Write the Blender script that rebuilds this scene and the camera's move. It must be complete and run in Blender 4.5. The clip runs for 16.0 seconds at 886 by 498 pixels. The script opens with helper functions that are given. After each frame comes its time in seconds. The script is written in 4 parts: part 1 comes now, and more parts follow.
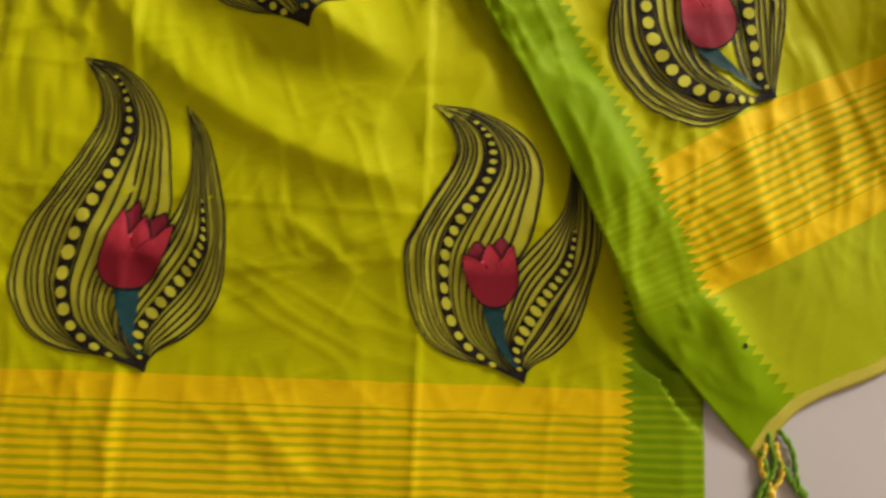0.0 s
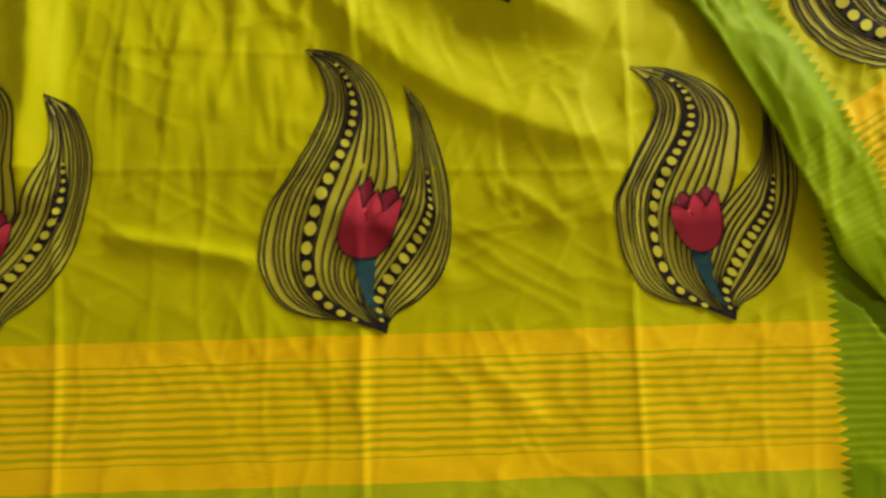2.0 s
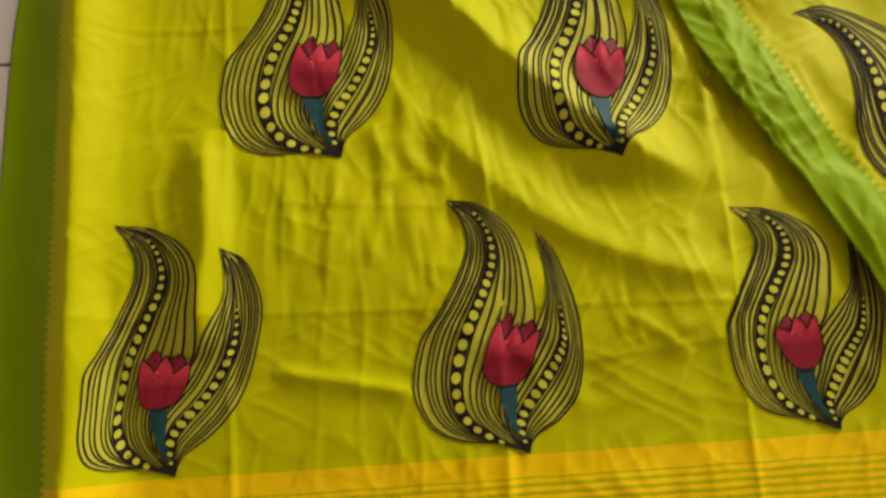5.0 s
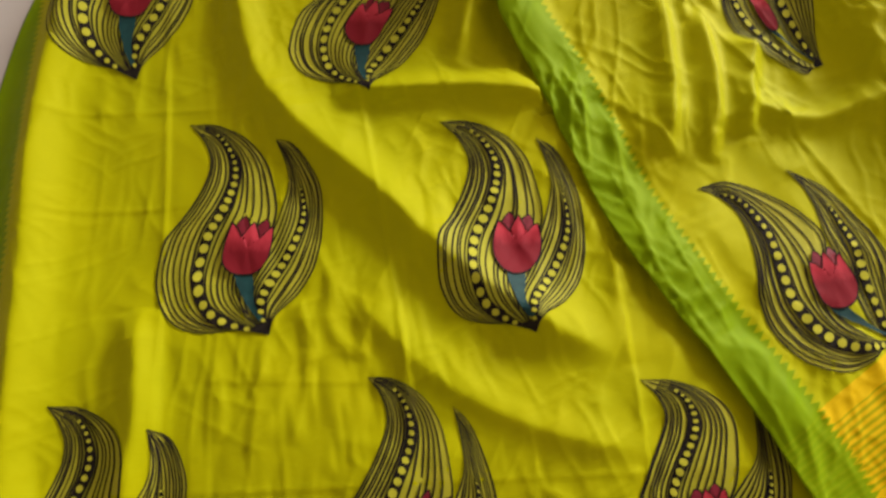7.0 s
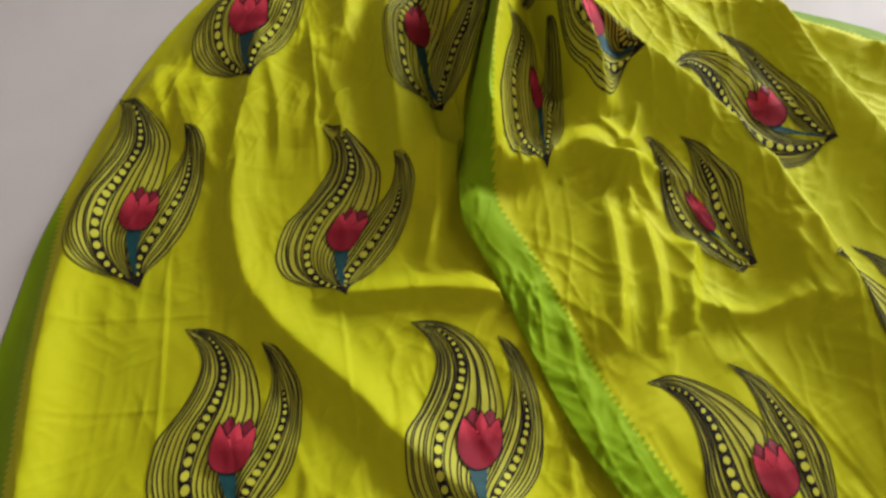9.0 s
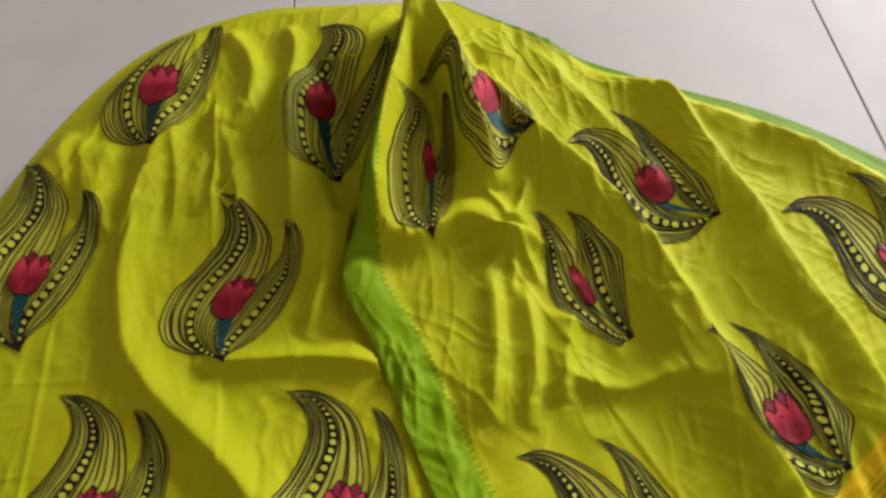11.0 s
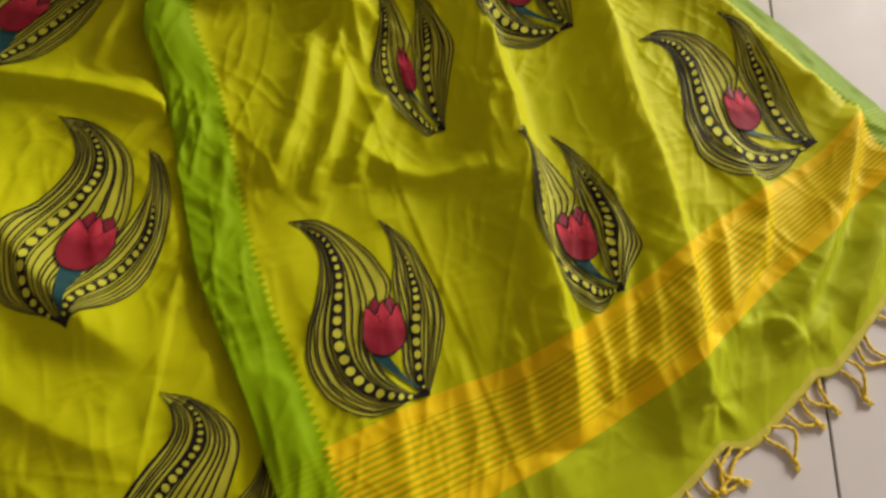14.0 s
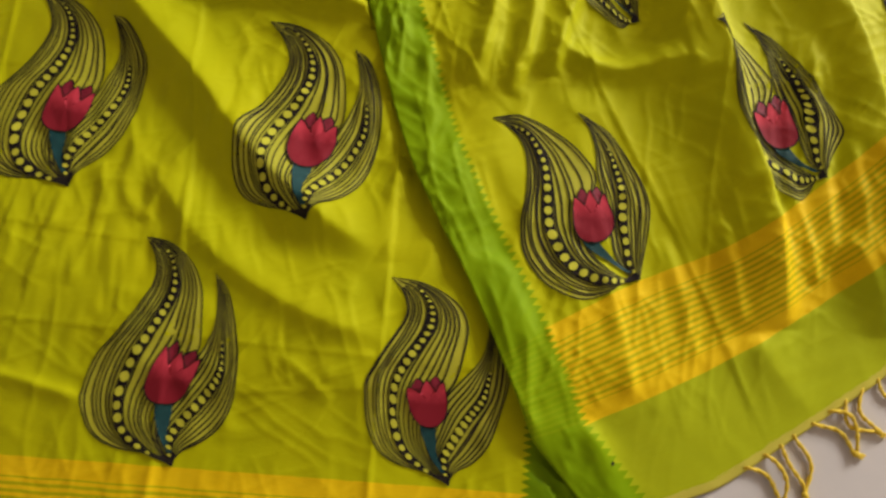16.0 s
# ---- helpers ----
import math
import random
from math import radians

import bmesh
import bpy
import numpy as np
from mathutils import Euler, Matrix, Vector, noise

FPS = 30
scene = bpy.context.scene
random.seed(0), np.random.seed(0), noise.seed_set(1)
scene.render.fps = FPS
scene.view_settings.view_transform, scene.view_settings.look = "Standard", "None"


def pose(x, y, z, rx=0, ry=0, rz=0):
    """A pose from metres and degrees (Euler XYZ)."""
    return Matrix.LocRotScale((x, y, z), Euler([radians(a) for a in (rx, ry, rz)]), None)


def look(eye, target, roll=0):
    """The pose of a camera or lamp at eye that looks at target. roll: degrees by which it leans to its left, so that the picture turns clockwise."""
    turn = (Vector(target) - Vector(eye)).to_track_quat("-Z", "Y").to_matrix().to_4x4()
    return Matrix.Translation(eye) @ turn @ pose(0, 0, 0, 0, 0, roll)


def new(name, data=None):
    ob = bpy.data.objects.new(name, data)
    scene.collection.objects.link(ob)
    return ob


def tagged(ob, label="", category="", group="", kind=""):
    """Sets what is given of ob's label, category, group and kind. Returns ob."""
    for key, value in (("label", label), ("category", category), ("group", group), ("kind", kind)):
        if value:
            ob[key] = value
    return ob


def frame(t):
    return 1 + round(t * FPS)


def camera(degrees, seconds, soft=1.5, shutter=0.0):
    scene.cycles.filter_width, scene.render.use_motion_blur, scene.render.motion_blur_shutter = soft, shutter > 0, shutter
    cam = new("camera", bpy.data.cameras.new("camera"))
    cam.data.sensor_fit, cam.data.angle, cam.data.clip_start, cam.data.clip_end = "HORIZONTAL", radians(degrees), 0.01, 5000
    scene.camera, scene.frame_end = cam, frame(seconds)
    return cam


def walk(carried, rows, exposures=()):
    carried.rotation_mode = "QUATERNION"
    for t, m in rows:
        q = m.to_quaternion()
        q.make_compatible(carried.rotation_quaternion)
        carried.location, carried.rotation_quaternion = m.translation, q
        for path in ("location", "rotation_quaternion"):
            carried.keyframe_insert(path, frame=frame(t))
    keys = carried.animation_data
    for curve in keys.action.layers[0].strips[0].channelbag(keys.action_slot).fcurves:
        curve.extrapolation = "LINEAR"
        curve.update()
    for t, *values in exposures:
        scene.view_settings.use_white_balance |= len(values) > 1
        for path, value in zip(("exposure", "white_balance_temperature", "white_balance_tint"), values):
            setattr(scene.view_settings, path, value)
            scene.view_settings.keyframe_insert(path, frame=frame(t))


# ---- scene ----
cam = camera(62.0, 16.0, soft=2.6, shutter=0.5)
PATH = [
    (0, (0.57, 0.024, 0.744), (0.653, 0.319, -1.232), 18.0),
    (0.5, (0.507, -0.001, 0.756), (0.584, 0.3, -1.219), 15.1),
    (1, (0.463, -0.006, 0.772), (0.502, 0.261, -1.209), 7.7),
    (1.5, (0.416, -0.011, 0.779), (0.44, 0.239, -1.205), 4.1),
    (2, (0.374, -0.007, 0.792), (0.385, 0.236, -1.193), 0.8),
    (2.5, (0.318, -0.012, 0.8), (0.317, 0.262, -1.181), -2.5),
    (3, (0.247, -0.019, 0.801), (0.229, 0.269, -1.178), -6.2),
    (3.2, (0.216, -0.024, 0.799), (0.197, 0.271, -1.179), -6.3),
    (5.3, (0.207, 0.078, 0.915), (0.272, 0.521, -1.034), 4.6),
    (5.5, (0.22, 0.09, 0.921), (0.291, 0.545, -1.025), 5.2),
    (6, (0.255, 0.108, 0.936), (0.33, 0.62, -0.996), 4.4),
    (6.5, (0.282, 0.137, 0.953), (0.367, 0.702, -0.964), 4.4),
    (7, (0.304, 0.161, 0.978), (0.388, 0.785, -0.92), 3.4),
    (7.5, (0.321, 0.187, 1.019), (0.406, 0.879, -0.856), 2.5),
    (8, (0.336, 0.201, 1.06), (0.418, 0.978, -0.781), 1.3),
    (8.5, (0.353, 0.218, 1.097), (0.426, 1.069, -0.712), 0.1),
    (9, (0.377, 0.238, 1.126), (0.448, 1.14, -0.658), -0.5),
    (9.2, (0.388, 0.244, 1.137), (0.461, 1.168, -0.636), -0.6),
    (11.3, (0.614, 0.222, 1.15), (0.718, 1.267, -0.552), 2.0),
    (11.5, (0.648, 0.212, 1.133), (0.76, 1.256, -0.569), 2.8),
    (12, (0.725, 0.206, 1.107), (0.887, 1.194, -0.624), 7.1),
    (12.5, (0.798, 0.193, 1.08), (1.004, 1.142, -0.668), 11.4),
    (13, (0.847, 0.18, 1.064), (1.077, 1.069, -0.713), 15.4),
    (13.5, (0.849, 0.148, 1.048), (1.081, 0.968, -0.762), 18.5),
    (14, (0.83, 0.106, 1.025), (1.039, 0.869, -0.812), 20.2),
    (14.5, (0.785, 0.092, 1.015), (0.972, 0.775, -0.855), 21.6),
    (15, (0.744, 0.08, 1.012), (0.852, 0.668, -0.896), 17.1),
    (15.5, (0.679, 0.062, 1.017), (0.752, 0.596, -0.909), 13.7),
    (16, (0.633, 0.049, 1.045), (0.673, 0.573, -0.885), 8.9),
]
walk(cam, [(t, look(eye, target, roll)) for t, eye, target, roll in PATH],
     [(0, -0.1, 6500, 10), (3, 0.07, 6600, 10), (5.5, 0.0, 6650, 10), (7, 0.0, 6500, 10), (8, 0.01, 6400, 10), (9, 0.0, 5600, 9), (11.5, -0.18, 5600, 9), (12.5, -0.25, 5650, 10), (14, -0.33, 6300, 10), (16, -0.2, 6300, 10)])

# ---- light ----
world = bpy.data.worlds.new("sky")
scene.world = world
world.use_nodes = True
sky = world.node_tree.nodes.new("ShaderNodeTexSky")
sky.sky_type, sky.sun_disc = "NISHITA", False
sky.sun_elevation, sky.sun_rotation = radians(40), radians(30)
world.node_tree.links.new(sky.outputs[0], world.node_tree.nodes["Background"].inputs[0])
world.node_tree.nodes["Background"].inputs[1].default_value = 0.1

# the room, its walls out of view: x from -2.1 to 6.3, y from -2.3 to 4.4, with one window in its far wall
X0, X1, Y0, Y1, H = -2.1, 6.3, -2.3, 4.4, 3.4
WX0, WX1, WZ0, WZ1 = 3.6, 5.8, 1.3, 3.1
lamp = bpy.data.lights.new("window_daylight", "AREA")
lamp.shape, lamp.size, lamp.size_y = "RECTANGLE", WX1 - WX0, WZ1 - WZ0
lamp.energy, lamp.color = 615.0, (1.0, 0.95, 0.88)
lamp_ob = new("window_daylight", lamp)
lamp_ob.matrix_world = look(((WX0 + WX1) / 2, Y1 + 0.06, (WZ0 + WZ1) / 2), (1.0, 0.6, 0.3))


# ---- materials ----
class Nodes:
    """Short hand for node materials."""

    def __init__(self, name):
        self.mat = bpy.data.materials.new(name)
        self.mat.use_nodes = True
        self.tree = self.mat.node_tree
        self.bsdf = self.tree.nodes["Principled BSDF"]

    def put(self, socket, value):
        if isinstance(value, bpy.types.NodeSocket):
            self.tree.links.new(value, socket)
        elif isinstance(value, (tuple, list)) and len(value) == 3 and socket.type == "RGBA":
            socket.default_value = (*value, 1)
        else:
            socket.default_value = value

    def node(self, kind, out=0, ins=None, operation="", blend="", uv_map="", noise_type=""):
        n = self.tree.nodes.new(kind)
        if operation:
            n.operation = operation
        if blend:
            n.data_type, n.blend_type = "RGBA", blend
        if uv_map:
            n.uv_map = uv_map
        if noise_type:
            n.noise_type, n.normalize = noise_type, True
        for k, v in (ins or {}).items():
            self.put(n.inputs[k], v)
        return n.outputs[out]

    def m(self, op, a, b=0.0, c=0.0):
        return self.node("ShaderNodeMath", 0, {0: a, 1: b, 2: c}, operation=op)

    def mix(self, f, a, b, blend="MIX"):
        return self.node("ShaderNodeMix", 2, {0: f, 6: a, 7: b}, blend=blend)

    def noise(self, scale, detail=4.0, vec=None, rough=0.55):
        ins = {"Scale": scale, "Detail": detail, "Roughness": rough}
        if vec is not None:
            ins["Vector"] = vec
        return self.node("ShaderNodeTexNoise", 0, ins)

    def coords(self):
        return self.node("ShaderNodeTexCoord", 3)

    def ramp(self, v, lo, hi, a=0.0, b=1.0):
        return self.node("ShaderNodeMapRange", 0, {0: v, 1: lo, 2: hi, 3: a, 4: b})

    def bump(self, height, strength, distance):
        return self.node("ShaderNodeBump", 0, {"Height": height, "Strength": strength, "Distance": distance})

    def done(self, **ins):
        for k, v in ins.items():
            self.put(self.bsdf.inputs[k.replace("_", " ")], v)
        return self.mat


def cloth_material():
    """Shot yellow-green cotton silk, green borders with temple teeth, a golden striped end band."""
    n = Nodes("saree_cloth")
    uv = n.node("ShaderNodeUVMap", 0, uv_map="UVMap")
    sep = n.tree.nodes.new("ShaderNodeSeparateXYZ")
    n.put(sep.inputs[0], uv)
    wob = n.m("MULTIPLY", n.m("SUBTRACT", n.noise(22.0, 2.0, uv), 0.5), 0.004)
    u = n.m("ADD", sep.outputs[0], wob)
    v = n.m("ADD", sep.outputs[1], wob)
    # temple teeth, 10 mm pitch
    tooth = n.m("ABSOLUTE", n.m("SUBTRACT", n.m("FRACT", n.m("DIVIDE", v, 0.0102)), 0.5))
    tooth = n.m("MULTIPLY", tooth, 0.025)
    right = n.m("GREATER_THAN", u, n.m("ADD", tooth, 1.018))
    left = n.m("LESS_THAN", u, n.m("SUBTRACT", 0.002, tooth))
    border = n.m("MAXIMUM", left, right)
    band = n.m("MULTIPLY", n.m("LESS_THAN", v, 0.0), n.m("GREATER_THAN", v, -0.153))
    inner = n.m("MULTIPLY", n.m("LESS_THAN", v, -0.0255), n.m("GREATER_THAN", v, -0.1275))
    wave = n.m("SINE", n.m("MULTIPLY", v, 2 * math.pi / 0.0093))
    line = n.m("MULTIPLY", n.ramp(wave, -0.1, 0.5), inner)
    weave = n.noise(1400.0, 2.0, uv)
    slub = n.node("ShaderNodeTexNoise", 0, {"Vector": n.node("ShaderNodeVectorMath", 0, {0: uv, 1: (1.0, 14.0, 1.0)}, operation="MULTIPLY"), "Scale": 60.0, "Detail": 3.0})
    cloud = n.noise(5.0, 3.0, uv)
    body = n.mix(n.ramp(cloud, 0.3, 0.7), (0.435, 0.45, 0.002), (0.485, 0.475, 0.002))
    body = n.mix(n.m("LESS_THAN", v, -0.153), body, (0.38, 0.43, 0.008))
    gold = n.mix(n.ramp(cloud, 0.3, 0.7), (0.74, 0.48, 0.003), (0.80, 0.53, 0.006))
    gold = n.mix(line, gold, (0.42, 0.38, 0.003))
    colour = n.mix(band, body, gold)
    green = n.mix(n.ramp(cloud, 0.3, 0.7), (0.165, 0.305, 0.001), (0.215, 0.345, 0.001))
    green = n.mix(right, green, (0.115, 0.225, 0.002))
    green = n.mix(n.m("MULTIPLY", band, n.ramp(wave, -0.2, 0.6, 0.0, 0.45)), green, (0.28, 0.38, 0.004))
    colour = n.mix(border, colour, green)
    colour = n.mix(n.m("LESS_THAN", n.m("ADD", v, n.m("MULTIPLY", slub, 0.008)), -0.260), colour, (0.52, 0.46, 0.07))
    colour = n.mix(n.ramp(slub, 0.3, 0.75, 0.0, 0.16), colour, (0.30, 0.27, 0.0))
    colour = n.mix(n.ramp(weave, 0.35, 0.65, 0.0, 0.10), colour, (0.25, 0.24, 0.0))
    warp = n.node("ShaderNodeVectorMath", 0, {0: uv, 1: (1.0, 0.5, 1.0)}, operation="MULTIPLY")
    crump = n.node("ShaderNodeTexNoise", 0, {"Vector": warp, "Scale": 17.0, "Detail": 2.5, "Roughness": 0.55, "Distortion": 0.6}, noise_type="RIDGED_MULTIFRACTAL")
    height = n.m("ADD", n.m("MULTIPLY", crump, 1.0), n.m("MULTIPLY", weave, 0.05))
    height = n.m("ADD", height, n.m("MULTIPLY", slub, 0.15))
    return n.done(Base_Color=colour, Roughness=n.ramp(slub, 0.2, 0.8, 0.52, 0.66), Specular_IOR_Level=0.18, Specular_Tint=(1.0, 0.93, 0.12),
                  Normal=n.bump(height, 0.36, 0.006))


def paint_material(name, a, b, rough=0.6, scale=90.0, spec=0.25):
    """Fabric paint: two close tones over the weave."""
    n = Nodes(name)
    co = n.coords()
    c = n.mix(n.ramp(n.noise(scale, 4.0, co), 0.3, 0.7), a, b)
    return n.done(Base_Color=c, Roughness=rough, Specular_IOR_Level=spec, Normal=n.bump(n.noise(900.0, 2.0, co), 0.2, 0.001))


def tulip_material():
    """Crimson brushed petals, deeper at the base of each flower."""
    n = Nodes("tulip_paint")
    uv = n.node("ShaderNodeUVMap", 0, uv_map="UVMap")
    sep = n.tree.nodes.new("ShaderNodeSeparateXYZ")
    n.put(sep.inputs[0], uv)
    streak = n.node("ShaderNodeTexNoise", 0, {"Vector": n.node("ShaderNodeVectorMath", 0, {0: uv, 1: (6.0, 1.0, 1.0)}, operation="MULTIPLY"), "Scale": 7.0, "Detail": 4.0})
    f = n.m("ADD", sep.outputs[1], n.m("MULTIPLY", n.m("SUBTRACT", streak, 0.5), 0.3))
    c = n.mix(n.ramp(f, 0.42, 0.76), (0.215, 0.011, 0.020), (0.50, 0.038, 0.060))
    return n.done(Base_Color=c, Roughness=0.65, Specular_IOR_Level=0.12, Normal=n.bump(n.noise(800.0, 2.0, uv), 0.15, 0.001))


def tile_material():
    n = Nodes("vitrified_tile")
    co = n.coords()
    rnd = n.node("ShaderNodeObjectInfo", 5)
    shift = n.node("ShaderNodeVectorMath", 0, {0: co, 1: n.node("ShaderNodeCombineXYZ", 0, {0: n.m("MULTIPLY", rnd, 40.0)})}, operation="ADD")
    c = n.mix(n.ramp(n.noise(2.5, 5.0, shift), 0.35, 0.65), (0.525, 0.487, 0.462), (0.575, 0.533, 0.505))
    c = n.mix(n.ramp(n.noise(120.0, 3.0, shift), 0.6, 0.75, 0.0, 0.25), c, (0.50, 0.46, 0.43))
    return n.done(Base_Color=c, Roughness=n.ramp(n.noise(9.0, 4.0, shift), 0.3, 0.7, 0.50, 0.66), Specular_IOR_Level=0.10)


def plain_material(name, a, b, rough, scale=6.0):
    n = Nodes(name)
    c = n.mix(n.ramp(n.noise(scale, 5.0, n.coords()), 0.3, 0.7), a, b)
    return n.done(Base_Color=c, Roughness=rough)


CLOTH = cloth_material()
INK = paint_material("black_ink", (0.009, 0.007, 0.006), (0.026, 0.020, 0.015), 0.7, 90.0, 0.1)
TINT = paint_material("leaf_wash", (0.39, 0.38, 0.018), (0.46, 0.44, 0.024), 0.65, 30.0)
DOT = paint_material("dot_paint", (0.47, 0.46, 0.03), (0.54, 0.52, 0.04), 0.65, 90.0, 0.15)
TULIP = tulip_material()
PETAL = paint_material("dark_petal", (0.16, 0.007, 0.018), (0.24, 0.012, 0.030))
STEM = paint_material("teal_stem", (0.006, 0.040, 0.043), (0.010, 0.062, 0.062))
CORD = paint_material("golden_cord", (0.62, 0.42, 0.02), (0.78, 0.58, 0.06), 0.7, 200.0)
CORD_GREEN = paint_material("green_cord", (0.10, 0.22, 0.01), (0.18, 0.33, 0.02), 0.7, 200.0)
TILE = tile_material()
GROUT = plain_material("dark_grout", (0.05, 0.047, 0.045), (0.09, 0.085, 0.08), 0.9, 60.0)
WALL = plain_material("painted_plaster", (0.40, 0.35, 0.31), (0.45, 0.39, 0.34), 0.85)


# ---- mesh helpers ----
def mesh_of(name, verts, faces, mat, uvs=None, smooth=True):
    me = bpy.data.meshes.new(name)
    me.from_pydata([tuple(v) for v in verts], [], [tuple(int(i) for i in f) for f in faces])
    me.materials.append(mat)
    if uvs is not None:
        layer = me.uv_layers.new(name="UVMap")
        idx = np.empty(len(me.loops), dtype=np.int32)
        me.loops.foreach_get("vertex_index", idx)
        layer.data.foreach_set("uv", np.asarray(uvs, dtype=np.float32)[idx].ravel())
    if smooth:
        me.shade_smooth()
    me.update()
    return me


def part(name, me, parent=None, label=""):
    ob = new(name, me)
    if parent:
        ob.parent = parent
    return tagged(ob, label)


def box(bm, x0, x1, y0, y1, z0, z1):
    m = Matrix.Translation(((x0 + x1) / 2, (y0 + y1) / 2, (z0 + z1) / 2)) @ Matrix.Diagonal((x1 - x0, y1 - y0, z1 - z0, 1))
    bmesh.ops.create_cube(bm, size=1.0, matrix=m)


def boxes(name, mat, *sizes):
    bm = bmesh.new()
    for s in sizes:
        box(bm, *s)
    me = bpy.data.meshes.new(name)
    bm.to_mesh(me)
    bm.free()
    me.materials.append(mat)
    return new(name, me)


def tube(points, radius, sides=6):
    """Verts and faces of a round cord along points, with closed, narrowed ends."""
    P = np.asarray(points, float)
    T = np.gradient(P, axis=0)
    T /= np.linalg.norm(T, axis=1)[:, None] + 1e-9
    up = np.array([0.0, 0.0, 1.0])
    A = np.cross(T, up)
    A /= np.linalg.norm(A, axis=1)[:, None] + 1e-9
    B = np.cross(A, T)
    V, F = [], []
    for i, p in enumerate(P):
        r = radius * (0.45 if i in (0, len(P) - 1) else 1.0 + 0.12 * math.sin(i * 2.3))
        for k in range(sides):
            a = 2 * math.pi * k / sides
            V.append(p + r * (A[i] * math.cos(a) + B[i] * math.sin(a)))
    for i in range(len(P) - 1):
        for k in range(sides):
            j = (k + 1) % sides
            F.append((i * sides + k, i * sides + j, (i + 1) * sides + j, (i + 1) * sides + k))
    F.append(tuple(range(sides))[::-1])
    F.append(tuple((len(P) - 1) * sides + k for k in range(sides)))
    return V, F


# ---- the room ----
# walls and ceiling are unseen, added to close the room and bounce daylight
for nm, s in (("wall_west", (X0 - 0.15, X0, Y0, Y1, 0, H)), ("wall_east", (X1, X1 + 0.15, Y0, Y1, 0, H)),
              ("wall_south", (X0 - 0.15, X1 + 0.15, Y0 - 0.15, Y0, 0, H))):
    tagged(boxes(nm, WALL, s), "plain beige painted plaster wall, added out of view", "wall", kind="structure")
tagged(boxes("wall_north", WALL, (X0 - 0.15, WX0, Y1, Y1 + 0.15, 0, H), (WX1, X1 + 0.15, Y1, Y1 + 0.15, 0, H),
             (WX0, WX1, Y1, Y1 + 0.15, 0, WZ0), (WX0, WX1, Y1, Y1 + 0.15, WZ1, H)),
       "beige plaster wall with one open window, added out of view", "wall", kind="structure")
tagged(boxes("ceiling", WALL, (X0 - 0.15, X1 + 0.15, Y0 - 0.15, Y1 + 0.15, H, H + 0.15)), "plain beige painted ceiling, added out of view", "ceiling", kind="structure")
floor = tagged(boxes("floor", GROUT, (X0 - 0.15, X1 + 0.15, Y0 - 0.15, Y1 + 0.15, -0.12, -0.004)),
               "glossy pale vitrified tile floor with thin dark joints", "floor", kind="structure")

# ---- cloth shape ----
RNG = np.random.default_rng(7)
LATTICE = RNG.random((256, 256))


def vnoise(x, y, size, seed=0):
    """Smooth value noise from -1 to 1 with features of that size."""
    gx, gy = x / size + seed * 17.3, y / size + seed * 9.1
    ix, iy = np.floor(gx).astype(int), np.floor(gy).astype(int)
    fx, fy = gx - ix, gy - iy
    fx, fy = fx * fx * (3 - 2 * fx), fy * fy * (3 - 2 * fy)

    def at(i, j):
        return LATTICE[(ix + i) % 256, (iy + j) % 256]
    return 2 * ((at(0, 0) * (1 - fx) + at(1, 0) * fx) * (1 - fy) + (at(0, 1) * (1 - fx) + at(1, 1) * fx) * fy) - 1


def spline(points, n=60):
    """A smooth curve through a few points, evenly spaced."""
    P = np.asarray(points, float)
    P = np.vstack([2 * P[0] - P[1], P, 2 * P[-1] - P[-2]])
    out = []
    for i in range(1, len(P) - 2):
        for s in np.linspace(0, 1, 16, endpoint=False):
            a, b, c, d = P[i - 1:i + 3]
            out.append(0.5 * (2 * b + (c - a) * s + (2 * a - 5 * b + 4 * c - d) * s * s + (3 * b - a - 3 * c + d) * s ** 3))
    out = np.array(out + [P[-2]])
    d = np.concatenate([[0], np.cumsum(np.linalg.norm(np.diff(out, axis=0), axis=1))])
    q = np.linspace(0, d[-1], n)
    return np.stack([np.interp(q, d, out[:, k]) for k in range(out.shape[1])], axis=1)


def along(x, y, line):
    """Signed distance to a line (positive on its left) and the share of its length at the foot."""
    best, side, share = np.full(x.shape, 1e9), np.zeros(x.shape), np.zeros(x.shape)
    n = len(line) - 1
    for i in range(n):
        (ax, ay), (bx, by) = line[i][:2], line[i + 1][:2]
        dx, dy = bx - ax, by - ay
        L2 = dx * dx + dy * dy + 1e-12
        s = np.clip(((x - ax) * dx + (y - ay) * dy) / L2, 0, 1)
        ex, ey = x - ax - s * dx, y - ay - s * dy
        d = np.hypot(ex, ey)
        near = d < best
        best = np.where(near, d, best)
        side = np.where(near, np.sign(dx * ey - dy * ex), side)
        share = np.where(near, (i + s) / n, share)
    return best * side, share


def ridge(x, y, points, height, wl, wr, taper=0.15, n=24):
    """A fold along points: wl and wr are its half widths on the left and right of the way."""
    d, s = along(x, y, spline(points, n))
    w = np.where(d > 0, wl, wr)
    ends = np.clip(s / taper, 0, 1) * np.clip((1 - s) / taper, 0, 1) if taper else 1.0
    return height * np.exp(-(np.abs(d) / w) ** 1.6) * ends ** 0.7


def crease(x, y, a, b, depth=0.0012, width=0.0035):
    """A sharp pressed fold line between two points."""
    d, s = along(x, y, [a, b])
    return depth * np.exp(-np.abs(d) / width) * np.clip(np.minimum(s, 1 - s) * 12, 0, 1) + 0.35 * depth * np.tanh(d / width) * np.exp(-np.abs(d) / 0.03)


